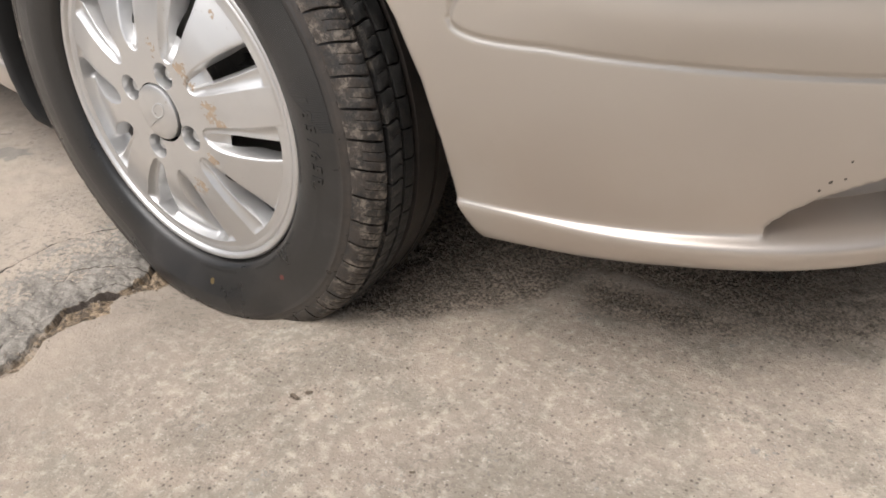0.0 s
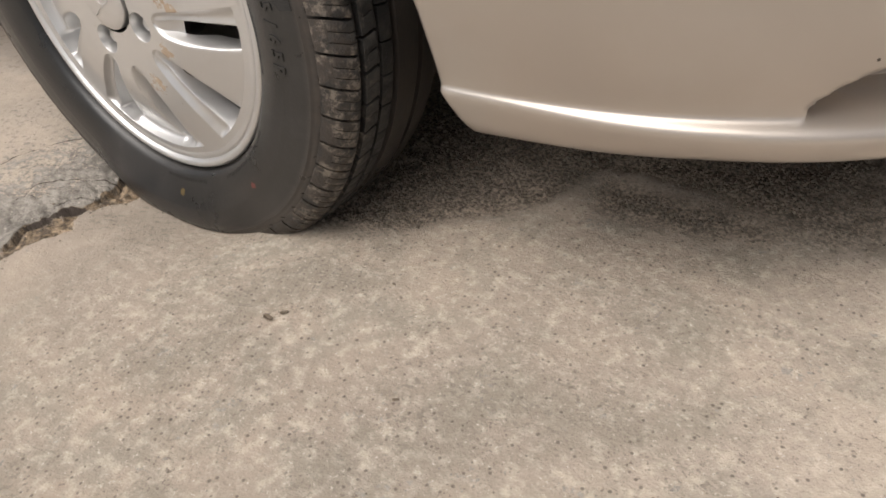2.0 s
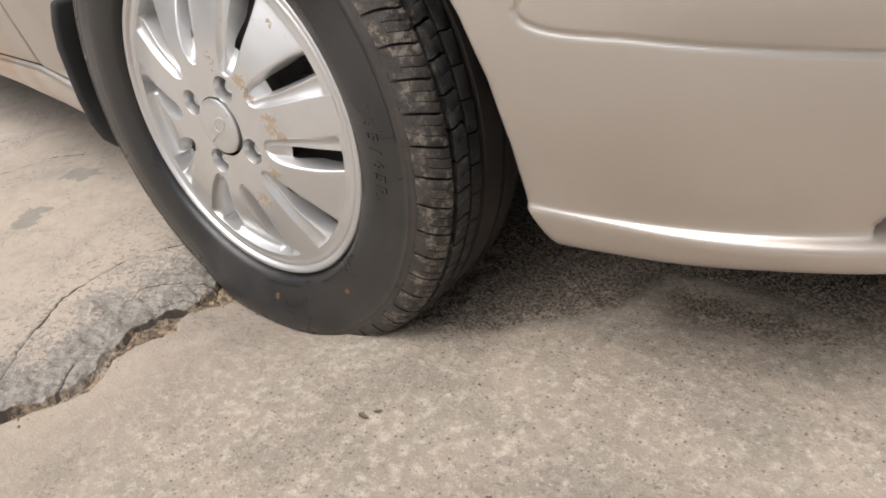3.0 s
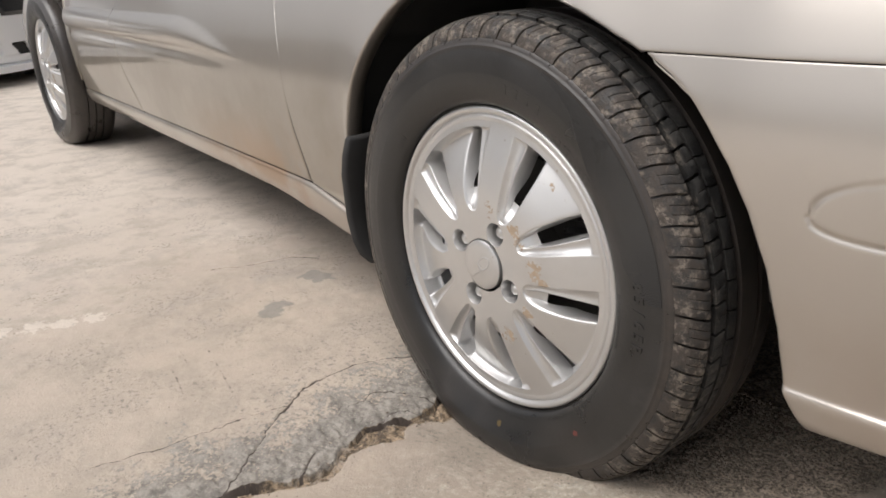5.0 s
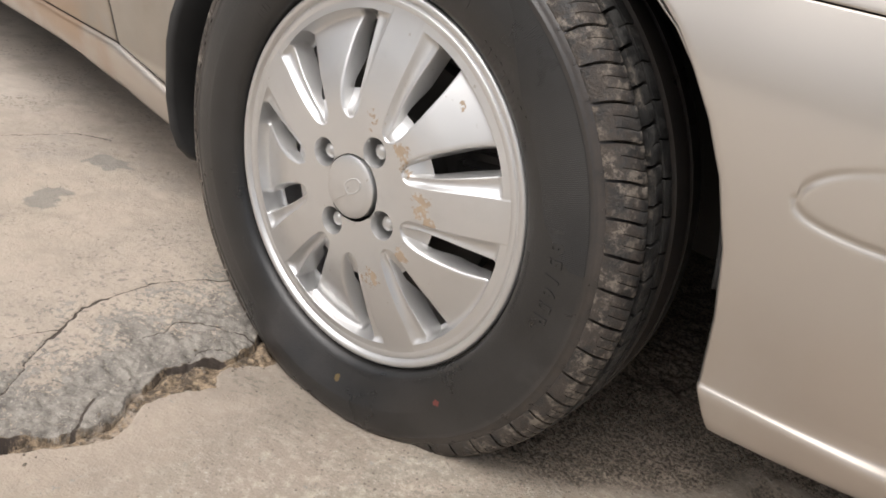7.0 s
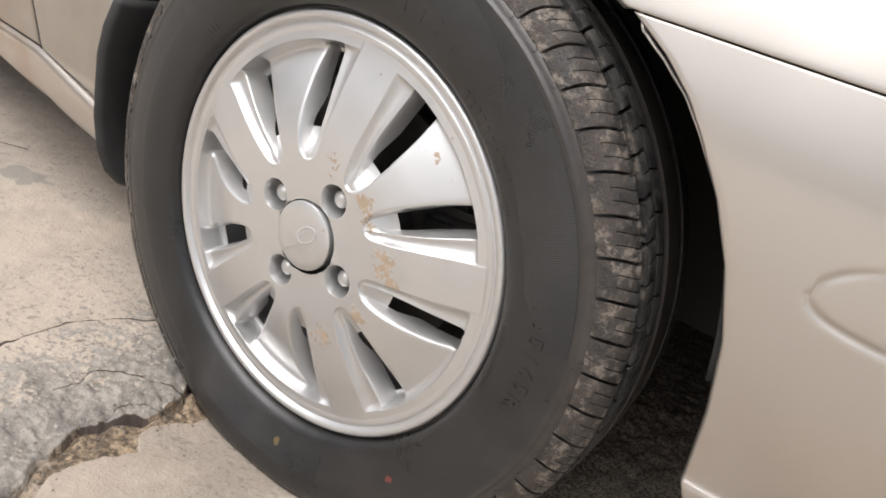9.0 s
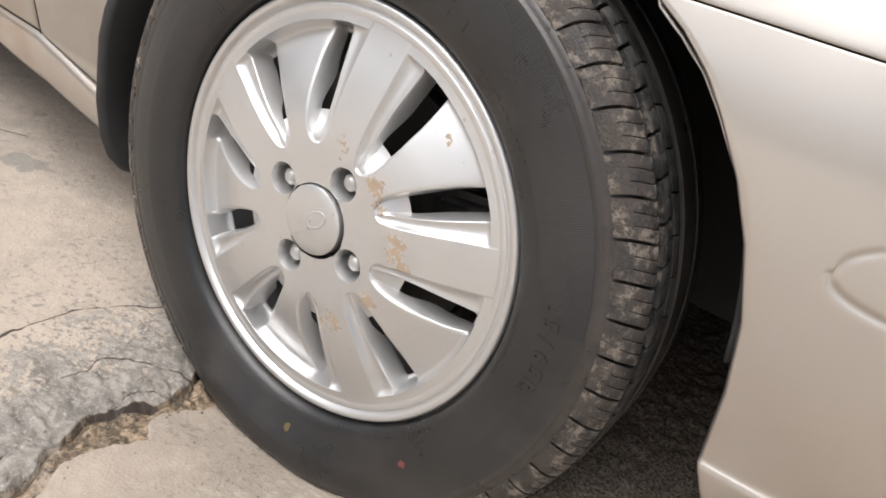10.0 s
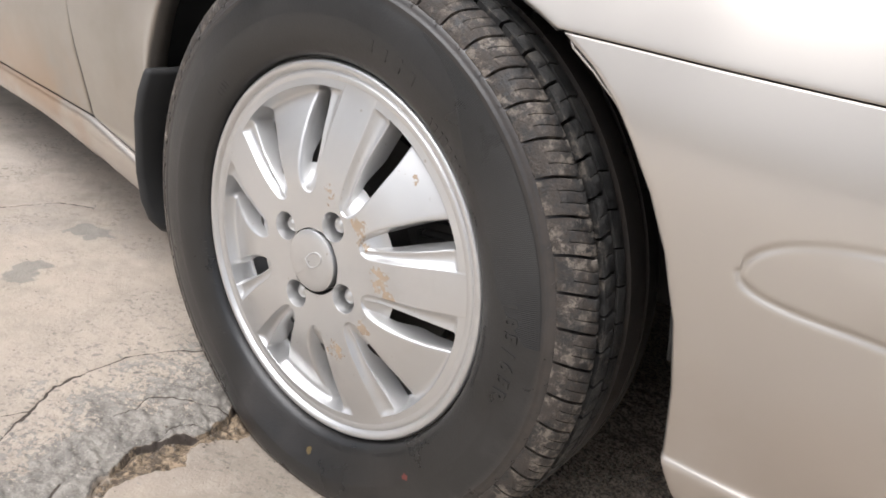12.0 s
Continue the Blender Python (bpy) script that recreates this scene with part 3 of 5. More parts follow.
ARCH_R = [(51, 0.331), (54, 0.327), (60, 0.3205), (66, 0.318), (73, 0.318), (80, 0.32), (90, 0.328), (100, 0.3425), (110, 0.36), (118, 0.374), (125, 0.382), (130, 0.3855), (137, 0.387), (143, 0.3868), (150, 0.3855), (157, 0.3825), (164, 0.381), (180, 0.378), (195, 0.378)]
SEAM_Z = 0.4945


def moulding_edge(s):
    """Upper and lower edge of the pillow at a distance s from its rear tip."""
    s = max(0.0, s)
    top = 0.3725 + 0.0445 * math.sqrt(1 - math.exp(-s / 0.05))
    bot = 0.3725 - 0.0168 * math.sqrt(1 - math.exp(-s / 0.024)) - 0.085 * max(0.0, min(s, 0.5) - 0.08)
    return top, bot


EDGE_S = [0.12 * (k / 120) ** 2 for k in range(121)]
EDGE_PTS = np.array([(s, moulding_edge(s)[0]) for s in EDGE_S] + [(s, moulding_edge(s)[1]) for s in EDGE_S])


def moulding(x, z, s):
    """The pillow pressed into the bumper's side, with a groove round it. s: metres along the outline from its rear tip."""
    if s < -0.02:
        return 0.0
    if s <= 0.0:
        inside = -math.hypot(s, z - 0.3725)
    elif s < 0.09:
        top, bot = moulding_edge(s)
        inside = math.copysign(float(np.hypot(EDGE_PTS[:, 0] - s, EDGE_PTS[:, 1] - z).min()), min(top - z, z - bot))
    else:
        top, bot = moulding_edge(s)
        ta, ba = moulding_edge(s - min(s, 0.0004))
        tb, bb = moulding_edge(s + 0.0004)
        run = min(s, 0.0004) + 0.0004
        inside = min((top - z) / math.hypot(1, (tb - ta) / run), (z - bot) / math.hypot(1, (bb - ba) / run))
    strength = 0.0021 * (1.0 - 0.6 * smooth01(0.0, 0.03, s) * smooth01(0.374, 0.39, z))
    groove = strength * math.exp(-((inside / 0.0026) ** 2))
    if inside <= 0:
        return groove
    u = (z - bot) / max(1e-4, top - bot)
    swell = (1 - (2 * u - 1) ** 2) * (0.55 + 0.45 * u)
    return groove - 0.0105 * swell * smooth01(0.03, 0.2, s)


def fog_depth(x, z, phi):
    """The scoop for the fog lamp at the bumper's corner."""
    u = (x - 0.774) / 0.142
    if abs(u) >= 1 or z < 0.199:
        return 0.0
    top = 0.2 + 0.056 * math.sqrt(1 - u * u)
    inside = min((top - z), (z - 0.199) * 2.5, (1 - abs(u)) * 0.142)
    return 0.034 * smooth01(0.0, 0.006, inside) + 0.012 * smooth01(0.004, 0.02, inside)


def bumper_rows():
    zs = [0.1365, 0.137, 0.139, 0.143, 0.149, 0.157, 0.166, 0.176, 0.184, 0.189, 0.1925, 0.195, 0.1965, 0.198, 0.2, 0.203, 0.207]
    zs += list(np.arange(0.2095, 0.262, 0.0025)) + list(np.arange(0.264, 0.314, 0.006)) + list(np.arange(0.316, 0.43, 0.0015)) + list(np.arange(0.434, 0.486, 0.006)) + [0.488, 0.491, 0.4922, 0.4926, 0.4929, 0.4932, 0.4935, 0.4938, SEAM_Z - 0.0006]
    lower = [(0.1365, 0.1), (0.137, 0.065), (0.139, 0.045), (0.143, 0.031), (0.149, 0.022), (0.157, 0.015), (0.166, 0.01), (0.176, 0.0065), (0.184, 0.005), (0.189, 0.0052), (0.1925, 0.0066), (0.195, 0.0095), (0.1965, 0.013), (0.198, 0.0165), (0.2, 0.019), (0.203, 0.0195), (0.212, 0.0185)]
    rear = [(0.1365, 0.115), (0.137, 0.08), (0.139, 0.064), (0.143, 0.052), (0.149, 0.043), (0.157, 0.0365), (0.166, 0.0315), (0.176, 0.0275), (0.184, 0.0248), (0.189, 0.0236), (0.1925, 0.0236), (0.195, 0.025), (0.1965, 0.026), (0.198, 0.0262), (0.2, 0.026), (0.203, 0.0255), (0.212, 0.0236)]
    rows = []
    for z in zs:
        x0, row = lerp_table(z, ARCH_X), []
        a = max(x0 + 0.0195, 0.362)
        b = max(a + 0.04, 0.412)
        xs = [x0, x0 + 0.0018, x0 + 0.004] + list(np.linspace(x0 + 0.0095, a, 12, endpoint=False)) + list(np.linspace(a, b, 42, endpoint=False)) + list(np.linspace(b, 0.58, 32))
        cols = [(float(x), None) for x in xs]
        p0 = math.asin(((0.58 - 0.25) / 0.67) ** 1.3)
        cols += [(0, p0 + (math.pi / 2 - p0) * k / 190) for k in range(1, 191)]
        s, last = 0.0, None
        for n, (x, phi) in enumerate(cols):
            p = plan_point(x, phi)
            s = s + (p - last).length if last is not None else p.x - 0.377
            last = p
            off = moulding(p.x, z, s)
            base = side_inset(z)
            if z < 0.212:
                k = smooth01(0.36, 0.7, p.x)
                off += lerp_table(z, lower) * k + lerp_table(z, rear) * (1 - k) - base + 0.002
            else:
                off += (0.0236 - 0.0051 * smooth01(0.36, 0.7, p.x) - side_inset(0.212) + 0.002) * smooth01(0.3, 0.212, z) if z < 0.3 else 0.0
            off += fog_depth(p.x, z, phi)
            if z > 0.4915:
                off += 0.0009 * smooth01(0.4929, 0.4941, z)
            if n < 3:
                off += (0.0045, 0.0009, 0.0001)[n]
            q = skin(x, z, phi, off)
            rise = min(0.01, 0.05 * max(0.0, p.x - 0.37)) * max(0.0, 0.193 - z) / 0.056 - 0.0055 * smooth01(0.38, 0.64, p.x) * smooth01(0.14, 0.175, z) * smooth01(0.28, 0.215, z)
            row.append((q[0], q[1], q[2] + rise))
        rows.append(row)
    return rows


def build_front():
    rows = bumper_rows()
    ob = put("front_bumper", grid_mesh("front_bumper", rows, smooth=50), PAINT, car, "champagne painted front bumper with a side moulding and fog lamp scoop")
    thick(ob, 0.004)
    far = [[(x, 1.744 - y, z) for x, y, z in r] for r in rows]
    thick(put("front_bumper", grid_mesh("front_bumper", far, smooth=50, flip=True), PAINT, car), 0.004)
    # fog lamp deep in the scoop
    bm = bmesh.new()
    bmesh.ops.create_uvsphere(bm, u_segments=24, v_segments=12, radius=0.032, matrix=pose(0.79, 0.265, 0.24, 0, 0, 40) @ Matrix.Diagonal((1, 0.4, 0.9, 1)))
    part("fog_lamp", bm, GLASS, car, "small dark fog lamp lens")
    # fender above the seam, round the wheel opening and back to the door
    cols = []
    for k in range(46):
        phi = math.pi / 2 * (1 - k / 46)
        p = plan_point(0, phi)
        if p.x > 0.36:
            cols.append((0, phi, SEAM_Z + 0.0006, None))
    for x in np.linspace(0.36, 0.2, 15):
        cols.append((x, None, SEAM_Z + 0.0006, None))
    for a in np.linspace(53.35, 177, 70):
        r = lerp_table(a, ARCH_R)
        cols.append((r * math.cos(radians(a)), None, HUB_Z + r * math.sin(radians(a)), "arch"))
    for k in (0.0, 0.04, 0.1, 0.2, 0.35, 0.5, 0.65, 0.8, 0.9, 0.96, 0.985, 0.994, 1.0):
        cols.append((k, None, None, "tail"))
    zt = 0.76
    rows = []
    for v in [0, 0.006, 0.014, 0.028, 0.05] + list(np.linspace(0.1, 1, 22)):
        row = []
        for x, phi, lo, kind in cols:
            sink = 0.0
            if kind == "tail":
                k = x
                lo = sill_z(-0.373 - 0.18 * k) + 0.0012
                z = lo + (zt - lo) * v
                x = -0.3715 + (door_gap(z) + 0.0008 + 0.004 * smooth01(0.4, 0.29, z) + 0.3715) * k
                sink = 0.0006 if k == 1.0 else 0.0
            z = lo + (zt - lo) * v
            flare = sink - (0.002 * smooth01(0.216, 0.12, x) * math.exp(-(((z - lo) / 0.03) ** 2)) if kind == "arch" else 0.0)
            tuck = 0.0005 * math.exp(-(((z - lo) / 0.0015) ** 2))
            row.append(skin(x, z, phi, flare + tuck))
        rows.append(row)
    upper = grid_mesh("front_fender", rows, smooth=45, flip=True)
    ob = put("front_fender", upper, PAINT, car, "champagne painted front wing round the wheel opening")
    thick(ob, 0.003)
    # return lip of the wheel opening
    lip = [[], [], [], []]
    for a in np.linspace(53.6, 195, 92):
        r = lerp_table(a, ARCH_R)
        x, z = r * math.cos(radians(a)), HUB_Z + r * math.sin(radians(a))
        y = skin(x, z)[1]
        out = 0.0002 + 0.0025 * smooth01(0.17, 0.05, x)
        for i, (dr, dy) in enumerate(((0.001, -out), (-0.0015, 0.002 - out), (-0.003, 0.004), (-0.002, 0.026))):
            lip[i].append(((r + dr) * math.cos(radians(a)), y + dy, HUB_Z + (r + dr) * math.sin(radians(a))))
    thick(put("arch_lip", grid_mesh("arch_lip", lip, smooth=60), PAINT, car, "rolled painted edge of the wheel opening"), 0.002)
    strip = [[], []]
    for a in np.linspace(31, 51, 24):
        r = math.hypot(lerp_table(HUB_Z + 0.34 * math.sin(radians(a)), ARCH_X), 0.34 * math.sin(radians(a))) - 0.001 - 0.003 * smooth01(51, 44, a)
        for i, y in enumerate((0.026, 0.0275)):
            strip[i].append(((r + 0.002 * i) * math.cos(radians(a)), y, HUB_Z + (r + 0.002 * i) * math.sin(radians(a))))
    thick(put("arch_flange", grid_mesh("arch_flange", strip, smooth=60), PAINT, car, "painted inner flange behind the bumper edge"), 0.0012)


def door_gap(z):
    return lerp_table(z, [(0.2, -0.551), (0.225, -0.553), (0.256, -0.5545), (0.285, -0.559), (0.32, -0.568), (0.36, -0.574), (0.447, -0.584), (0.54, -0.628), (0.76, -0.665)])


def rear_gap(z):
    return lerp_table(z, [(0.2, -1.6), (0.251, -1.61), (0.3, -1.645), (0.393, -1.71), (0.473, -1.727), (0.55, -1.72), (0.76, -1.7)])


def sill_z(x):
    return 0.2225 + 0.011 * (-x - 0.56) if x < -0.56 else 0.2225 - 0.19 * (x + 0.56)


def pressing(x, z):
    """The bulge that runs along the doors and tapers out towards the wing."""
    taper = smooth01(-0.72, -1.15, x) if x > -1.15 else 1.0
    lo, hi = 0.428 + 0.008 * taper, 0.436 + 0.066 * taper
    lo, hi = lo + 0.012 * (-x - 0.7), hi + 0.012 * (-x - 0.7)
    u = (z - lo) / max(1e-4, hi - lo)
    out = -0.012 * taper * math.sin(math.pi * u) ** 0.7 if 0 < u < 1 else 0.0
    scoop = 0.004 * taper * math.exp(-(((z - lo + 0.012) / 0.012) ** 2))
    return out + scoop


EDGED = [0.0, 0.001, 0.002, 0.004, 0.01] + [k / 40 for k in range(1, 40)] + [0.99, 0.996, 0.998, 0.999, 1.0]


def build_side():
    zs = [0.0, 0.001, 0.002, 0.004, 0.01] + list(np.linspace(0.02, 0.17, 10)) + list(np.linspace(0.18, 0.3, 42)) + list(np.linspace(0.32, 0.52, 10))
    for name, left, right, label in (("front_door", door_gap, rear_gap, "champagne painted front door with rusty dust along its lower edge"), ("rear_door", rear_gap, None, "champagne painted rear door")):
        rows = []
        for dz in zs:
            row = []
            for k in EDGED:
                z0 = 0.2235 + dz
                xa = left(z0) - 0.0006 - 0.003 * smooth01(0.4, 0.29, z0)
                if right:
                    xb = right(z0) + 0.0012
                else:
                    c = 0.352 ** 2 - (z0 + 0.02 - 0.283) ** 2
                    xb = -2.65 + math.sqrt(max(0.0, c)) if z0 < 0.62 else -2.6
                x = xa + (xb - xa) * k
                z = sill_z(x) + 0.0012 + dz
                edge = 0.0009 + 0.0008 * smooth01(0.4, 0.3, z0) * math.exp(-(((x - xa) / 0.003) ** 2)) + 0.0009 * (math.exp(-(((x - xa) / 0.001) ** 2)) + math.exp(-(((x - xb) / 0.001) ** 2)) + math.exp(-((dz / 0.001) ** 2)))
                row.append(skin(x, z, None, edge + pressing(x, z)))
            rows.append(row)
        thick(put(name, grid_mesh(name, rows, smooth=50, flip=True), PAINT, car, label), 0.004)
    # dark strips just below the surface give the shut lines their shade
    for gap in (door_gap, rear_gap):
        rows = [[(x, skin(x, z, None, pressing(x, z))[1] + 0.0026, z + 0.002) for x in (gap(z) - 0.0016 - 0.004 * smooth01(0.4, 0.29, z), gap(z) + 0.0016 + 0.004 * smooth01(0.4, 0.29, z))] for z in np.linspace(0.219, 0.76, 60)]
        thick(put("gap_shade_strip", grid_mesh("gap_shade_strip", rows, smooth=60), UNDER, car, "dark strip standing in for the shade in the shut line"), 0.002)
    # added dark strip for the shade in the gap above the sill
    rows = [[(x, skin(x, 0.245)[1] + 0.0075, sill_z(x) + dz) for x in np.linspace(-0.553, -2.3, 30)] for dz in (-0.003, 0.003)]
    thick(put("sill_shade_strip", grid_mesh("sill_shade_strip", rows, smooth=60, flip=True), UNDER, car, "black strip standing in for the shade between doors and sill"), 0.002)
    # sill
    rows = []
    for dz, dy in ((-0.0005, 0.02), (-0.0008, 0.0075), (-0.002, 0.0045), (-0.0045, 0.002), (-0.008, 0.0004), (-0.012, 0.0), (-0.02, 0.0004), (-0.032, 0.004), (-0.046, 0.01), (-0.056, 0.02), (-0.061, 0.035), (-0.063, 0.1)):
        rows.append([(x, skin(x, 0.235)[1] + dy, sill_z(x) + dz * (1.0 + 0.25 * math.exp(-(((x + 0.56) / 0.13) ** 2)))) for x in np.linspace(-0.362, -2.31, 80)])
    thick(put("sill", grid_mesh("sill", rows, smooth=50), PAINT, car, "painted sill under the doors"), 0.003)
    # rear quarter round the rear wheel
    cols = []
    for a in np.linspace(4, 176, 60):
        cols.append((-2.65 + 0.348 * math.cos(radians(a)), 0.283 + 0.348 * math.sin(radians(a))))
    rows = []
    for v in [0, 0.01, 0.03, 0.06] + list(np.linspace(0.12, 1, 16)):
        rows.append([skin(x, lo + (0.78 - lo) * v, None, 0.0) for x, lo in cols])
    thick(put("rear_quarter", grid_mesh("rear_quarter", rows, smooth=45, flip=True), PAINT, car), 0.003)
    lip = [[], [], []]
    for a in np.linspace(-2, 182, 70):
        for i, (dr, dy) in enumerate(((0.001, -0.004), (-0.003, 0.003), (-0.001, 0.03))):
            r = 0.348 + dr
            x = -2.65 + r * math.cos(radians(a))
            z = 0.283 + r * math.sin(radians(a))
            lip[i].append((x, skin(x, max(z, 0.25))[1] + dy, z))
    thick(put("arch_lip", grid_mesh("arch_lip", lip, smooth=60), PAINT, car), 0.002)
    rows = []
    for z in np.linspace(0.24, 0.78, 16):
        row = [skin(x, z) for x in np.linspace(-2.997, -3.25, 8)]
        for k in range(1, 14):
            a = math.pi / 2 * k / 13
            row.append((-3.25 - 0.3 * math.sin(a) ** 0.8, 0.115 + 0.757 * (1 - max(0.0, math.cos(a)) ** 0.8) + side_inset(z), z))
        rows.append(row)
    thick(put("rear_bumper", grid_mesh("rear_bumper", rows, smooth=45, flip=True), PAINT, car), 0.004)


def build_shell():
    """Bonnet, boot, cabin, far side and floor: the closed rest of the body."""
    def loft(name, sections, material, label=""):
        return put(name, grid_mesh(name, sections, smooth=40), material, car, label)
    rows = []
    for x in np.linspace(0.9, -0.62, 26):
        w = 0.86 * max(0.02, (1 - max(0.0, (x - 0.25) / 0.67) ** 2.6)) ** (1 / 2.6) - 0.01
        zc = 0.83 - 0.17 * max(0.0, (x + 0.3) / 1.2) ** 2
        rows.append([(x, 0.872 + w * u, 0.752 + (zc - 0.752 + 0.06) * (1 - abs(u) ** 3.5)) for u in np.linspace(-1, 1, 25)])
    thick(loft("bonnet", rows, PAINT), 0.004)
    rows = []
    for x in np.linspace(-0.6, -3.52, 30):
        w = 0.86 + 0.031 * x * 0.5 if x > -3.2 else 0.8 - (abs(x) - 3.2) * 0.5
        rows.append([(x, 0.872 + w * u - 0.0155 * x * (1 - abs(u)), 0.755 + 0.1 * (1 - abs(u) ** 5)) for u in np.linspace(-1, 1, 21)])
    thick(loft("shoulder_deck", rows, PAINT), 0.004)
    rows = []
    for z, xf, xr, w in ((0.84, -0.55, -3.05, 0.74), (1.0, -0.85, -2.9, 0.71), (1.2, -1.2, -2.65, 0.64), (1.31, -1.45, -2.45, 0.58)):
        ring = []
        for k in range(40):
            a = 2 * math.pi * k / 40
            cx, sx = math.cos(a), math.sin(a)
            ring.append(((xf + xr) / 2 + (xf - xr) / 2 * math.copysign(abs(cx) ** 0.4, cx), 0.9 + w * math.copysign(abs(sx) ** 0.4, sx), z))
        rows.append(ring)
    put("cabin_glass", grid_mesh("cabin_glass", rows, closed=True, smooth=40), GLASS, car, "dark tinted cabin glass")
    top = rows[-1]
    roof = [[(0.5 * (x + 1.95) * f * 2 - 1.95, 0.9 + (y - 0.9) * f, 1.312 + 0.07 * (1 - f ** 3)) for x, y, z in top] for f in (1.03, 0.9, 0.7, 0.4, 0.1)]
    put("roof", grid_mesh("roof", roof, closed=True, smooth=40), PAINT, car, "champagne painted roof")
    far = [[(x, 1.69 + 0.02 - side_inset(z), z) for x in np.linspace(0.2, -3.25, 20)] for z in np.linspace(0.2, 0.78, 12)]
    thick(put("far_side", grid_mesh("far_side", far, smooth=40, flip=True), PAINT, car), 0.004)
    for name, lo, hi in (("floor_pan", (-2.25, 0.16, 0.19), (-0.45, 1.58, 0.215)), ("engine_tray", (-0.45, 0.34, 0.18), (0.45, 1.4, 0.2)), ("nose_tray", (0.45, 0.34, 0.165), (0.8, 1.4, 0.18)),
                         ("boot_floor", (-3.4, 0.36, 0.22), (-2.25, 1.4, 0.24)), ("inner_wing", (-0.45, 0.34, 0.2), (0.6, 0.37, 0.75)), ("inner_wing", (-3.1, 0.36, 0.24), (-2.2, 0.39, 0.7))):
        bm = bmesh.new()
        box(bm, lo, hi)
        part(name, bm, UNDER, car, "black underbody panel")


def build_liner():
    for cx, cz, tab, y1 in ((0.0, HUB_Z, None, 0.345), (-2.65, 0.283, 0.348, 0.37)):
        rows = [[], [], [], []]
        for a in np.linspace(8, 187, 60):
            r = (tab or lerp_table(min(195, max(51, a)), ARCH_R) + (0.012 if a < 51 else 0)) + 0.004
            for i, (dr, y) in enumerate(((0.0, 0.03), (0.012, 0.045), (0.012, 0.2), (0.005, y1))):
                z = cz + (r + dr) * math.sin(radians(a))
                rows[i].append((cx + (r + dr) * math.cos(radians(a)), max(y, 0.03 + side_inset(max(z, 0.41))) - 0.031 * cx, z))
        thick(put("arch_liner", grid_mesh("arch_liner", rows, smooth=60), UNDER, car, "black wheel arch liner"), 0.003)


def build_flap():
    """Rubber mud flap behind the front wheel."""
    rows = []
    for k, (x, z) in enumerate(((-0.344, 0.345), (-0.347, 0.315), (-0.348, 0.285), (-0.347, 0.25), (-0.345, 0.215), (-0.336, 0.18), (-0.327, 0.158), (-0.318, 0.143), (-0.312, 0.137))):
        y0 = -0.008 + (0.0, 0.0, 0.0, 0.0, 0.0, 0.0, 0.004, 0.014, 0.03)[k] + (0.012, 0.004)[k] if k < 2 else -0.008 + (0, 0, 0, 0, 0, 0.001, 0.006, 0.018, 0.04)[k]
        rows.append([(x + 0.012 + 0.003 * math.sin(j * 1.3), y0 + (0.22 - y0) * j / 8, z) for j in range(9)])
    ob = put("mud_flap", grid_mesh("mud_flap", rows, smooth=50), BLACK, car, "black rubber mud flap")
    thick(ob, 0.016, 0.0)
    b = ob.modifiers.new("edge", "BEVEL")
    b.width, b.segments, b.limit_method = 0.008, 3, "ANGLE"


# ---- wheels ----
def revolve(name, profile, steps=160, smooth=30, shape=None):
    rows = []
    for k in range(steps):
        a = 2 * math.pi * k / steps
        row = []
        for r, y in profile:
            p = (r * math.cos(a), y, r * math.sin(a))
            row.append(shape(p, a, r) if shape else p)
        rows.append(row)
    rows.append(rows[0])
    n = len(profile)
    verts = [p for r in rows[:-1] for p in r]
    faces = []
    for i in range(steps):
        j = (i + 1) % steps
        for q in range(n - 1):
            faces.append((i * n + q, j * n + q, j * n + q + 1, i * n + q + 1))
    return mesh_of(name, verts, faces, smooth)


LOADED = 0.262


def squash(p, a, r):
    """Flatten a tyre point where it stands, and let the wall bulge there."""
    x, y, z = p
    down = max(0.0, -math.sin(a))
    near = smooth01(0.80, 1.0, down) * smooth01(0.2, 0.24, r)
    mid = y - WHEEL_Y
    y += math.copysign(0.012 * near * math.exp(-(((r - 0.25) / 0.03) ** 2)), mid)
    if z < -LOADED + 0.012:
        t = (-LOADED + 0.012) - z
        z = -LOADED + 0.012 - 0.012 * (1 - math.exp(-t / 0.012))
        y += math.copysign(min(0.006, t * 0.15), mid)
    return (x, y, z)


TYRE = [(0.186, 0.020), (0.190, 0.009), (0.1935, 0.0065), (0.1956, 0.0065), (0.1968, 0.001), (0.1985, -0.003), (0.203, -0.0062), (0.210, -0.0092), (0.218, -0.0118), (0.226, -0.0134), (0.234, -0.0138),
        (0.2352, -0.0138), (0.2364, -0.01365), (0.2425, -0.0134), (0.252, -0.0125), (0.258, -0.0115), (0.2625, -0.0103), (0.2634, -0.0106), (0.2646, -0.0104), (0.2655, -0.0092), (0.268, -0.0086), (0.2712, -0.0075),
        (0.2722, -0.0066), (0.2738, -0.0048), (0.276, -0.0018), (0.2792, 0.0025), (0.2830, 0.0085), (0.2855, 0.0155), (0.2880, 0.0295), (0.2885, 0.0445)]


def crown(y):
    """Radius of the tread's outer face at a place across it."""
    return lerp_table(abs(y - WHEEL_Y), [(0.0, 0.297), (0.038, 0.2966), (0.053, 0.2952), (0.063, 0.2926), (0.07, 0.2888), (0.075, 0.2832), (0.0772, 0.2786), (0.0784, 0.2747), (0.0789, 0.2716)])


INNER_RIBS = [(0.2885, 0.0465), (0.2885, 0.068)] + [(crown(y), y) for y in (0.0685, 0.083, 0.0975)] + [(0.2885, 0.098), (0.2885, 0.104)] + [(crown(y), y) for y in (0.1045, 0.125, 0.135, 0.143)]
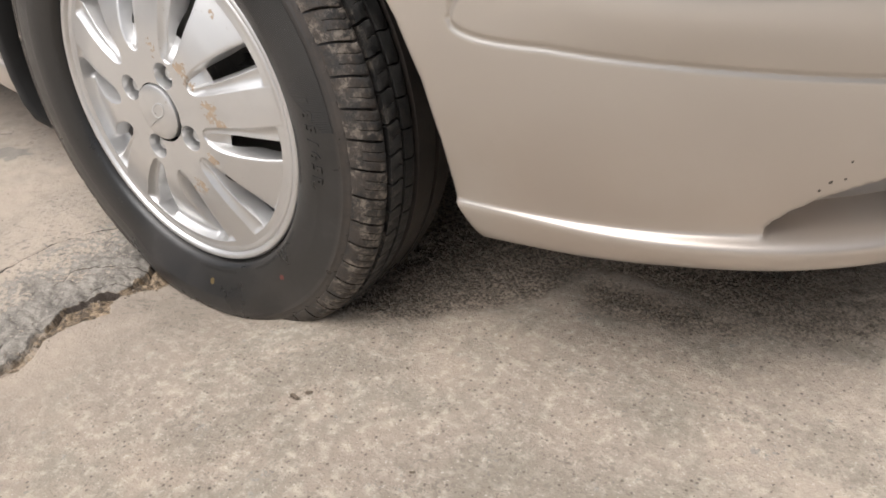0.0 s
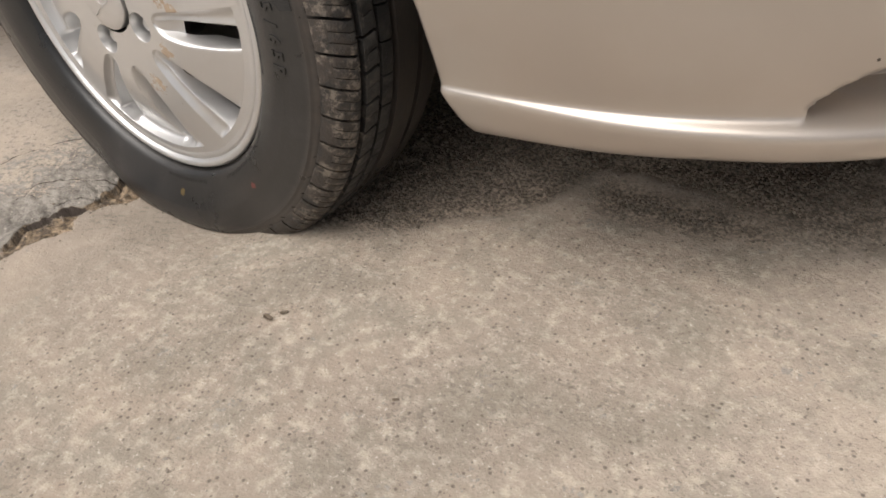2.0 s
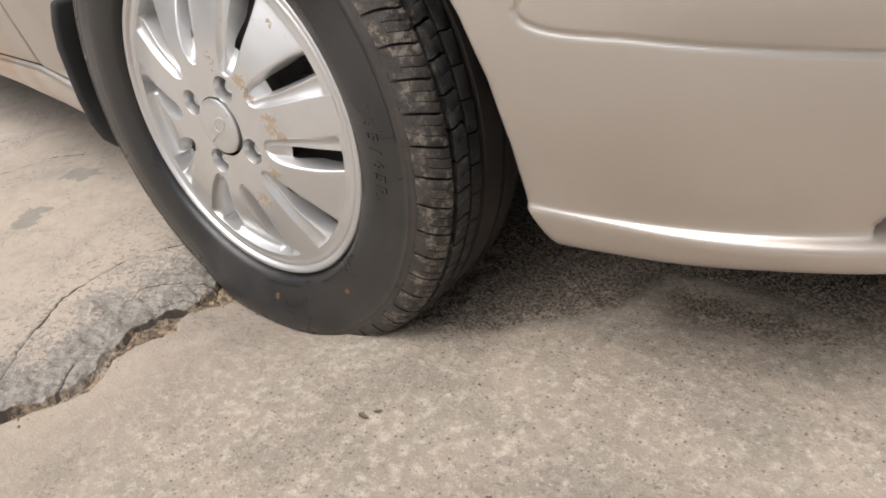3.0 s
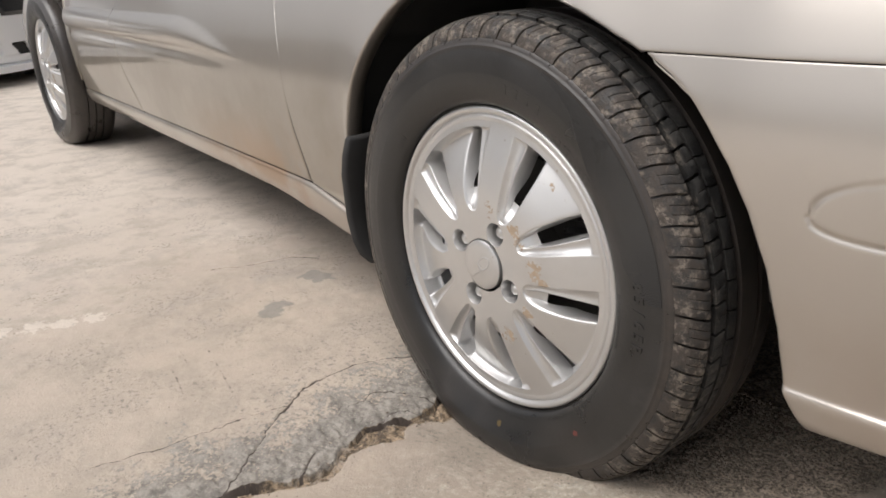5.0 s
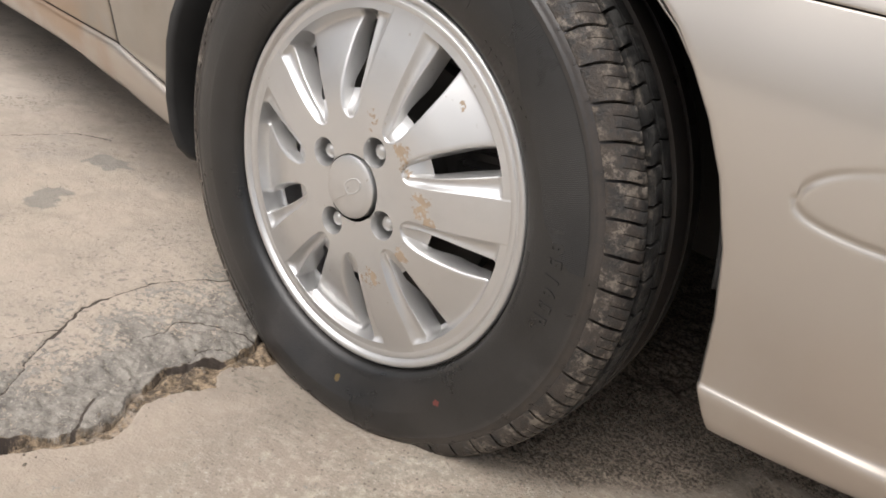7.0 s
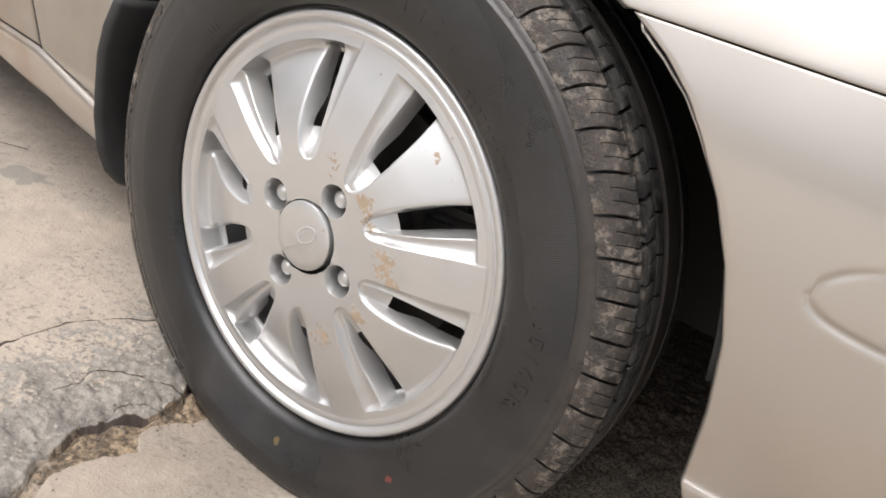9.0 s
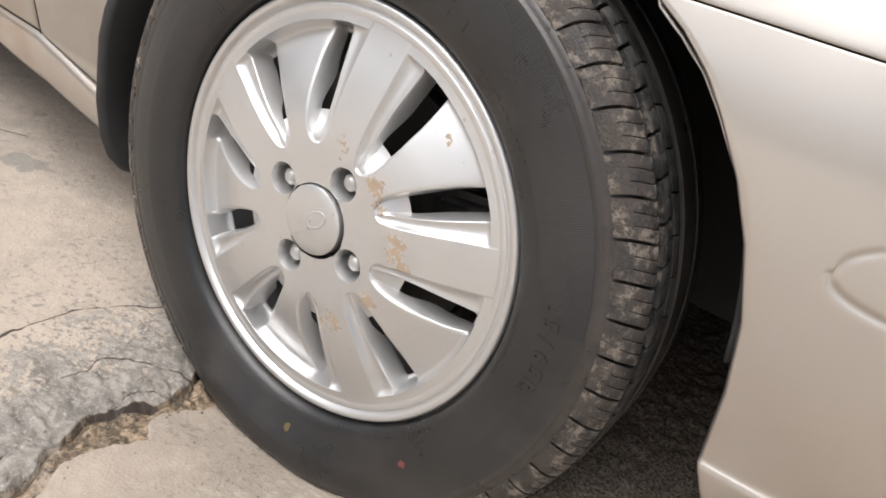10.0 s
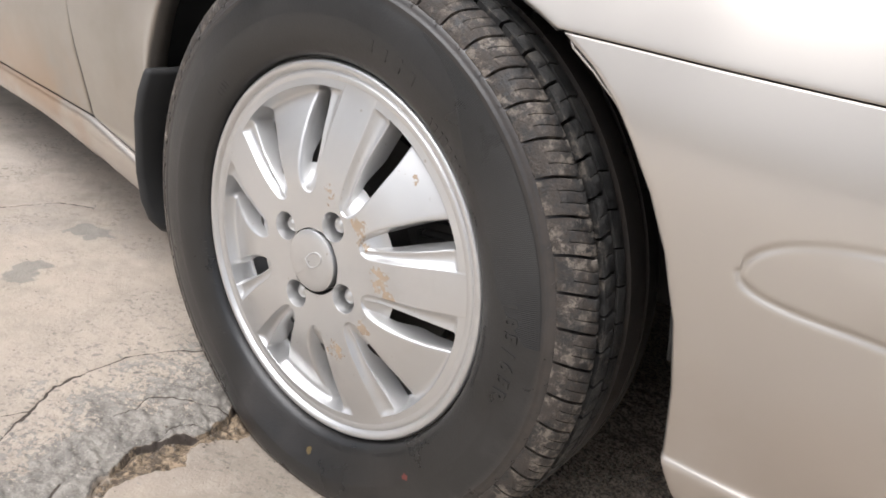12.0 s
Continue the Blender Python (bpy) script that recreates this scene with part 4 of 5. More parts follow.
TYRE_FULL = TYRE + INNER_RIBS + [(r, 2 * WHEEL_Y - y) for r, y in TYRE[21::-1]]


def block_mesh(name, ya, yb, a0, a1, skew, sipes, bend=0.0):
    """One tread block between two places across the tyre and two angles; fine slits cut all but its outer end."""
    verts, faces = [], []
    cuts = [a0]
    for s in range(sipes):
        c = a0 + (a1 - a0) * (s + 1) / (sipes + 1)
        cuts += [c - 0.0012, c + 0.0012]
    cuts.append(a1)
    split = 0.2
    strips = [(cuts[s], cuts[s + 1], split if sipes else 0.0, 1.0) for s in range(0, len(cuts), 2)]
    if sipes:
        strips.append((a0, a1, 0.0, split))
    for c0, c1, u0, u1 in strips:
        base = len(verts)
        for i in range(8):
            u = u0 + (u1 - u0) * (i / 7) ** (1.7 if u0 == 0.0 else 1.0)
            y = ya + (yb - ya) * u
            for n, a in enumerate((c0, c0 + 0.003, c1 - 0.003, c1)):
                th = a + skew * (y - ya) + bend * math.exp(-((1 - u) / 0.09) ** 2)
                drop = 0.0005 * smooth01(0.25, 0.5, u) if n in (0, 3) else 0.0
                drop += 0.001 if i == 7 and u1 == 1.0 else 0.0
                verts.append(((crown(y) - drop) * math.cos(th), y, (crown(y) - drop) * math.sin(th)))
            for a in (c0, c1):
                th = a + skew * (y - ya) + bend * math.exp(-((1 - u) / 0.09) ** 2)
                low = min(0.283, crown(y) - 0.004)
                verts.append((low * math.cos(th), y + 0.003 * (u == 0), low * math.sin(th)))
        for i in range(7):
            b, c = base + i * 6, base + (i + 1) * 6
            faces += [(b + k, c + k, c + k + 1, b + k + 1) for k in range(3)]
            faces += [(b + 4, c + 4, c, b), (b + 3, c + 3, c + 5, b + 5)]
        for b in (base, base + 42):
            faces.append((b + 4, b, b + 1, b + 2, b + 3, b + 5))
    me = mesh_of(name, verts, faces)
    bm = bmesh.new()
    bm.from_mesh(me)
    bmesh.ops.recalc_face_normals(bm, faces=bm.faces)
    bm.to_mesh(me)
    bm.free()
    me.polygons.foreach_set("use_smooth", [True] * len(me.polygons))
    me.set_sharp_from_angle(angle=radians(50))
    return me


def rim_mesh():
    """The cast face: five flush spokes, five sunk waisted petals between them, a flute and a deep window beside each petal."""
    flush0, count = radians(10.8), 5
    radii = [0.0342, 0.0348] + list(np.arange(0.0355, 0.0665, 0.0013)) + list(np.arange(0.067, 0.08, 0.0006)) + list(np.arange(0.0808, 0.1, 0.0013)) + list(np.arange(0.102, 0.148, 0.003))
    radii += list(np.arange(0.1485, 0.1695, 0.0011)) + [0.1693, 0.1698, 0.1704, 0.172, 0.1745, 0.176, 0.177]
    face = [(0.03, -0.0135), (0.078, -0.0135), (0.1, -0.0118), (0.13, -0.0066), (0.16, 0.001), (0.17, 0.0031), (0.177, 0.0044)]
    sunk = [(0.03, -0.0135), (0.085, -0.0135), (0.1, -0.0112), (0.12, -0.0052), (0.14, 0.0032), (0.15, 0.0078), (0.16, 0.0128), (0.177, 0.021)]
    ridge = [(0.07, 20.4), (0.078, 18.8), (0.09, 16.6), (0.105, 15.2), (0.12, 14.4), (0.14, 13.9), (0.177, 13.4)]
    crest = [(0.07, 26.0), (0.078, 28.2), (0.09, 28.4), (0.105, 27.7), (0.12, 26.4), (0.14, 25.0), (0.165, 22.6), (0.177, 21.6)]

    def mellow(r, table):
        """The table's value, its corners rounded over a few millimetres."""
        return sum(lerp_table(r + d, table) for d in (-0.005, -0.0025, 0.0, 0.0025, 0.005)) / 5

    half = radians(36)
    cols = []  # (piece, place within the piece)
    cols += [("flush", v) for v in (0, 0.35, 0.7, 0.9, 0.97, 1.0)]
    cols += [("flute", v) for v in (0.04, 0.1, 0.2, 0.35, 0.5, 0.65, 0.8, 0.9, 0.96, 1.0)]
    cols += [("flank", v) for v in (0.06, 0.16, 0.4, 0.7, 1.0)]
    cols += [("hole", v) for v in (0.5, 1.0)]
    cols += [("wall", v) for v in (0.3, 0.6, 0.84, 0.94, 1.0)]
    cols += [("petal", v) for v in (0.03, 0.08, 0.2, 0.45, 0.7, 1.0)]
    channel = [(0.0, 0.0), (0.04, 0.0004), (0.1, 0.0017), (0.2, 0.0041), (0.35, 0.0066), (0.5, 0.0078), (0.65, 0.008), (0.8, 0.0073), (0.9, 0.0066), (0.96, 0.0066), (1.0, 0.0072)]

    def place(piece, v, r):
        g = 0.35 * smooth01(0.0686, 0.0712, r) + 0.65 * smooth01(0.0705, 0.09, r)
        t = min(1.0, max(0.0, (r - 0.0688) / 0.0092))
        wide = math.sqrt(1 - (1 - t) ** 2)
        fm = radians(20.4)
        hw = 0.0168 + 0.0026 * smooth01(0.08, 0.16, r)
        f1 = fm + (math.asin(hw / max(r, 0.05)) - fm) * wide
        f2 = fm + (radians(mellow(r, ridge)) - fm) * wide
        f5 = fm + (radians(mellow(r, crest)) - fm) * wide
        room = f5 - f2
        f3 = f2 + room * 0.13
        f4 = f5 - room * (0.2 - 0.06 * smooth01(0.1, 0.15, r))
        top, seat = mellow(r, face), mellow(r, sunk)
        well = 0.006 * g + 0.008 * smooth01(0.072, 0.1, r) + 0.013 * smooth01(0.098, 0.128, r)
        if piece == "flush":
            return v * f1, top
        if piece == "flute":
            th, y = f1 + v * (f2 - f1), top + 0.78 * g * lerp_table(v, channel)
            return th, y + (top + 0.0004 - y) * min(1.0, max(0.0, (r - 0.1625) / 0.0068)) ** 2.2
        low = top + well
        if piece == "flank":
            start = top + g * 0.0056
            th, y = f2 + v * (f3 - f2), start + (low - start) * (0.16 * v + 0.84 * v ** 1.25)
            shut = 0.1635 - 0.004 * v
        elif piece == "hole":
            th, y, shut = f3 + v * (f4 - f3), low, 0.1595
        elif piece == "wall":
            deep = max(low, seat + 0.004 * g)
            th, y = f4 + v * (f5 - f4), deep + (seat + 0.0009 * g - deep) * (1 - (1 - v) ** 1.5)
            shut = 0.1595 + 0.0015 * v
        else:
            th, y = f5 + v * (half - f5), seat + 0.0009 * g * max(0.0, 1 - v / 0.08) ** 2
            shut = 0.161
        return th, y + (top + 0.0004 - y) * min(1.0, max(0.0, (r - shut) / (0.1695 - shut))) ** (2.6 if piece in ("flank", "hole", "wall") else 1.9)

    rows = []
    for r in radii:
        row = []
        for k in range(count):
            mid = flush0 + k * 2 * half
            a = [(mid + place(p, v, r)[0], place(p, v, r)[1]) for p, v in cols]
            b = [(mid - place(p, v, r)[0], place(p, v, r)[1]) for p, v in cols[1:-1]]
            row += b[::-1] + a
        rows.append([(r * math.cos(t), y, r * math.sin(t)) for t, y in row])
    n, m = len(rows[0]), len(cols)
    per = 2 * m - 2
    names = [c[0] for c in cols]

    def is_hole(i, j):
        q = j % per
        idx = m - 2 - q if q < m - 2 else q - (m - 2)
        nxt = (j + 1) % per
        idx2 = m - 2 - nxt if nxt < m - 2 else nxt - (m - 2)
        pair = {names[min(idx, m - 1)], names[min(idx2, m - 1)]}
        r = (radii[i] + radii[i + 1]) / 2
        return 0.0965 < r < 0.16 and (pair == {"hole"} or pair == {"flank", "hole"})

    me = grid_mesh("rim_face", rows, closed=True, smooth=28, keep=lambda i, j: not is_hole(i, j), flip=False)
    bm = bmesh.new()
    bm.from_mesh(me)
    lugs = [(0.05 * math.cos(radians(19.3 + 45 + 90 * k)), 0.05 * math.sin(radians(19.3 + 45 + 90 * k))) for k in range(4)]
    for lx, lz in lugs:
        gone = [f for f in bm.faces if math.hypot(f.calc_center_median().x - lx, f.calc_center_median().z - lz) < 0.0144]
        bmesh.ops.delete(bm, geom=gone, context="FACES")
        rim = [e for e in bm.edges if e.is_boundary and math.hypot((e.verts[0].co.x + e.verts[1].co.x) / 2 - lx, (e.verts[0].co.z + e.verts[1].co.z) / 2 - lz) < 0.0182]
        ring = {v for e in rim for v in e.verts}
        for v in ring:
            dx, dz = v.co.x - lx, v.co.z - lz
            s = 0.0149 / max(1e-6, math.hypot(dx, dz))
            v.co.x, v.co.z = lx + dx * s, lz + dz * s
        for depth, shrink in ((0.0009, 0.97), (0.012, 0.93), (0.03, 0.9)):
            out = bmesh.ops.extrude_edge_only(bm, edges=rim)
            vs = [g for g in out["geom"] if isinstance(g, bmesh.types.BMVert)]
            for v in vs:
                dx, dz = v.co.x - lx, v.co.z - lz
                s = 0.0149 * shrink / max(1e-6, math.hypot(dx, dz))
                v.co = (lx + dx * s, -0.0135 + depth, lz + dz * s)
            rim = [g for g in out["geom"] if isinstance(g, bmesh.types.BMEdge) and g.is_boundary]
    bmesh.ops.remove_doubles(bm, verts=bm.verts, dist=1e-5)
    bmesh.ops.recalc_face_normals(bm, faces=bm.faces)
    bm.to_mesh(me)
    bm.free()
    me.polygons.foreach_set("use_smooth", [True] * len(me.polygons))
    me.set_sharp_from_angle(angle=radians(30))
    return me


BARREL = [(0.1762, 0.0046), (0.1778, 0.0041), (0.1815, 0.0037), (0.1824, 0.0041), (0.183, 0.0052), (0.1842, 0.0056), (0.1852, 0.0046), (0.1862, 0.0026), (0.188, 0.0013), (0.1905, 0.0009), (0.1926, 0.0017), (0.1938, 0.0036), (0.1938, 0.006), (0.193, 0.008),
          (0.186, 0.011), (0.180, 0.02), (0.177, 0.035)]
INNER = [(0.172, 0.045), (0.162, 0.07), (0.162, 0.12), (0.172, 0.15), (0.188, 0.162), (0.193, 0.166)]
CACHE = {}


def nut_mesh():
    bm = bmesh.new()
    bmesh.ops.create_cone(bm, cap_ends=True, segments=6, radius1=0.0085, radius2=0.0085, depth=0.018, matrix=pose(0, 0.001, 0, 90, 0, 0))
    bmesh.ops.create_uvsphere(bm, u_segments=16, v_segments=8, radius=0.0076, matrix=pose(0, -0.0075, 0) @ Matrix.Diagonal((1, 0.7, 1, 1)))
    me = bpy.data.meshes.new("lug_nut")
    bm.to_mesh(me)
    bm.free()
    me.polygons.foreach_set("use_smooth", [True] * len(me.polygons))
    me.set_sharp_from_angle(angle=radians(35))
    return me


def far_profile():
    half = TYRE[:20] + [(crown(y), y) for y in (-0.002, 0.003, 0.009, 0.017, 0.027, 0.041)] + [(0.2895, 0.042), (0.2895, 0.048), (crown(0.049), 0.049), (crown(0.069), 0.069), (0.2895, 0.07), (0.2895, WHEEL_Y)]
    return half + [(r, 2 * WHEEL_Y - y) for r, y in half[-2::-1]]


TYRE_FAR = far_profile()


def build_wheel(name, place, load, spin, detailed, label=""):
    """A wheel at its hub: the barrel with its face, cap, nuts, tyre and tread under it."""
    if "rim" not in CACHE:
        CACHE["rim"] = rim_mesh()
        CACHE["barrel"] = revolve("wheel", BARREL + INNER, 180, 40)
        CACHE["nut"] = nut_mesh()
        cap = [(0.0006, -0.0182), (0.012, -0.018), (0.024, -0.0173), (0.0292, -0.0165), (0.0314, -0.0154), (0.032, -0.0132), (0.032, -0.002)]
        CACHE["cap"] = revolve("centre_cap", cap, 72, 40)
        CACHE["well"] = revolve("cap_recess", [(0.0343, -0.0132), (0.0341, -0.001), (0.0005, -0.001)], 72, 40)
    wheel = put(name, CACHE["barrel"], ALLOY, car, label, place)
    put("rim_face", CACHE["rim"], ALLOY, wheel, "silver ten-spoke alloy face with dried mud spots", pose(0, 0, 0, 0, spin, 0))
    put("cap_recess", CACHE["well"], BLACK, wheel)
    put("centre_cap", CACHE["cap"], ALLOY, wheel, "round silver centre cap with an embossed badge", pose(-0.0015, 0, 0.0005))
    for k in range(4):
        a = radians(19.3 + 45 + 90 * k - spin)
        put("lug_nut", CACHE["nut"], NUT, wheel, "", pose(0.05 * math.cos(a), 0.005, 0.05 * math.sin(a)))
    global LOADED
    LOADED = load
    tyre = put("tyre", revolve("tyre", TYRE_FULL if detailed else TYRE_FAR, 220, 45, squash), RUBBER, wheel, "black rubber tyre with a dusty sidewall")
    # blocks of the outer shoulder with two slits each, hooked blocks of the next rib
    rows = (("shoulder", -0.0073, 0.0195, -1.3, 2, 0.085, 0.008, 35.6), ("rib", 0.0255, 0.0435, 0.6, 1, 0.1, -0.012, 36.4), ("inner_rib", 0.0462, 0.062, -0.5, 0, 0.06, 0.008, 34.0)) if detailed else ()
    for kind, ya, yb, skew, sipes, gap, bend, first in rows:
        step = 2 * math.pi / 59
        if kind not in CACHE:
            CACHE[kind] = block_mesh("tread_block", ya, yb, 0.0, step * (1 - gap), skew, sipes, bend)
        for k in range(59):
            a = first + math.degrees(step) * k
            if 245 < a % 360 < 291:
                continue
            put("tread_block", CACHE[kind], TREAD, wheel, "", pose(0, 0, 0, 0, -a, 0))
    return wheel


def wall_y(r):
    return lerp_table(r, TYRE[5:])


def build_marks(wheel):
    """Raised size marking, unreadable lettering as bars, and the ribbed band on the sidewall."""
    verts, faces = [], []
    for n, ch in enumerate("185/65R"):
        cu = bpy.data.curves.new("letter", "FONT")
        cu.body, cu.size, cu.extrude, cu.align_x, cu.resolution_u = ch, 0.018, 0.0007, "CENTER", 3
        cu.offset = 0.0005
        tmp = bpy.data.objects.new("letter", cu)
        me = bpy.data.meshes.new_from_object(tmp)
        a = radians(13.5 - 3.35 * n)
        base = len(verts)
        for v in me.vertices:
            r = 0.2285 + v.co.y
            th = a - v.co.x / 0.236
            verts.append((r * math.cos(th), wall_y(r) - 0.0004 - v.co.z, r * math.sin(th)))
        faces += [tuple(base + k for k in p.vertices) for p in me.polygons]
        bpy.data.objects.remove(tmp)
        bpy.data.meshes.remove(me)
    put("size_marking", mesh_of("size_marking", verts, faces), RUBBER, wheel, "raised tyre size lettering")

    def strip(a0, a1, r0, r1, lift, verts, faces):
        base = len(verts)
        for a in (a0, a1):
            for r in (r0, r1):
                for d in (0.0008, -lift):
                    verts.append((r * math.cos(a), wall_y(r) + d, r * math.sin(a)))
        b = base
        faces += [(b + 1, b + 3, b + 7, b + 5), (b, b + 1, b + 5, b + 4), (b + 2, b + 6, b + 7, b + 3), (b, b + 2, b + 3, b + 1), (b + 4, b + 5, b + 7, b + 6)]

    rng = random.Random(4)
    verts, faces = [], []
    for start, end, r, h, step in ((56, 38, 0.204, 0.011, 2.1), (33, 30, 0.203, 0.004, 0.9), (6, -12, 0.203, 0.004, 0.9), (176, 170, 0.200, 0.006, 1.2), (195, 212, 0.199, 0.006, 1.2), (218, 226, 0.208, 0.007, 1.6), (143, 138, 0.206, 0.007, 1.5), (78, 64, 0.218, 0.014, 4.5), (268, 288, 0.204, 0.004, 1.0), (300, 330, 0.203, 0.004, 1.0)):
        k, a = 0, start
        while (a - end) * (start - end) > 0:
            w = step * rng.uniform(0.25, 0.55)
            strip(radians(a), radians(a + w), r, r + h * rng.uniform(0.75, 1.0), 0.0005, verts, faces)
            a += math.copysign(step, end - start)
    tagged(put("moulded_lettering", mesh_of("moulded_lettering", verts, faces), RUBBER, wheel), "small raised lettering too worn to read", kind="stuff")
    verts, faces = [], []
    band = [(6, 0.2475), (9, 0.236), (15, 0.2195), (30, 0.217), (42, 0.2195), (50, 0.233), (56, 0.2475), (61, 0.2535), (68, 0.259)]
    for k in range(165):
        a = 6 + 0.375 * k
        inner = lerp_table(a, band)
        for q in range(4):
            r0, r1 = inner + (0.2605 - inner) * q / 4, inner + (0.2605 - inner) * (q + 1) / 4
            strip(radians(a), radians(a + 0.19), r0, r1, 0.0009, verts, faces)
    tagged(put("ribbed_band", mesh_of("ribbed_band", verts, faces), DUSTY, wheel, "finely ribbed dusty band on the sidewall"), kind="stuff")
    # a hooked mark below each groove of the shoulder
    verts, faces = [], []
    for k in range(59):
        a = 35.4 + 360 / 59 * k
        if 245 < a % 360 < 291:
            continue
        for da, r0, r1, w in ((0.75, 0.2692, 0.2705, 0.5), (0.75, 0.2705, 0.2718, 0.9), (1.3, 0.2718, 0.2733, 0.35), (1.3, 0.2725, 0.2736, 0.9), (1.95, 0.273, 0.2745, 0.3)):
            strip(radians(a + da), radians(a + da + w), r0, r1, 0.0009, verts, faces)
    tagged(put("shoulder_mark", mesh_of("shoulder_mark", verts, faces), RUBBER, wheel), "small hooked marks round the tyre shoulder", kind="stuff")
    # badge pressed into the centre cap: an oval loop over a slanted bar
    bm = bmesh.new()
    for k in range(36):
        a = 2 * math.pi * k / 36
        x, z = 0.0115 * math.cos(a), 0.007 * math.sin(a)
        bmesh.ops.create_uvsphere(bm, u_segments=6, v_segments=4, radius=0.0011, matrix=pose(x * 0.8 - z * 0.6 + 0.004, -0.0178, x * 0.6 + z * 0.8 + 0.004))
    box(bm, (-0.019, -0.0188, -0.0008), (0.003, -0.0169, 0.0008), pose(-0.002, 0, -0.006, 0, -38, 0))
    box(bm, (-0.006, -0.0188, -0.0007), (0.006, -0.0169, 0.0007), pose(-0.004, 0, -0.003, 0, 50, 0))
    part("badge", bm, ALLOY, wheel, "embossed plain badge")


# ---- surroundings ----
def build_walls():
    # walls out of view; south and west added as dark reflections for the doors
    for name, lo, hi in (("unseen_wall_south", (-14.0, -3.1, -0.05), (-2.6, -2.9, 1.4)), ("unseen_wall_north", (-14.0, 6.0, -0.05), (16.0, 6.3, 2.6)), ("unseen_wall_west", (-14.3, -3.1, -0.05), (-14.0, 6.3, 2.6))):
        bm = bmesh.new()
        box(bm, lo, hi)
        me = bpy.data.meshes.new(name)
        bm.to_mesh(me)
        bm.free()
        tagged(put(name, me, WALLM), "plain grey wall out of view, added round the yard", "wall", kind="structure")


build_walls()
build_front()
build_side()
build_shell()
build_liner()
build_flap()
front = build_wheel("front_wheel", pose(0, 0, HUB_Z), 0.262, 0, True, "silver alloy wheel with a black tyre, turned straight")
build_marks(front)
rear = build_wheel("rear_wheel", pose(-2.65, 0.064, 0.283), 0.284, 20, False, "silver alloy rear wheel")
build_wheel("rear_wheel", pose(-2.65, 1.665, 0.283, 0, 0, 180), 0.284, 0, False)
build_wheel("front_wheel", pose(0, 1.744, 0.283, 0, 0, 180), 0.284, 0, False)


def build_brake():
    bm = bmesh.new()
    bmesh.ops.create_cone(bm, cap_ends=True, segments=64, radius1=0.128, radius2=0.128, depth=0.02, matrix=pose(0, 0.068, HUB_Z, 90, 0, 0))
    bmesh.ops.create_cone(bm, cap_ends=True, segments=48, radius1=0.066, radius2=0.066, depth=0.03, matrix=pose(0, 0.05, HUB_Z, 90, 0, 0))
    part("brake_disc", bm, STEEL, car, "dull steel brake disc behind the spokes")
    bm = bmesh.new()
    box(bm, (-0.05, 0.036, 0.08), (0.05, 0.115, 0.152))
    bmesh.ops.bevel(bm, geom=list(bm.edges), offset=0.012, segments=3, affect="EDGES")
    bmesh.ops.create_cone(bm, cap_ends=True, segments=20, radius1=0.019, radius2=0.017, depth=0.02, matrix=pose(0.02, 0.03, 0.118, 90, 0, 0))
    bmesh.ops.transform(bm, matrix=pose(0, 0, HUB_Z, 0, 82, 0), verts=bm.verts)
    part("brake_caliper", bm, RUST, car, "dark cast brake caliper")


build_brake()


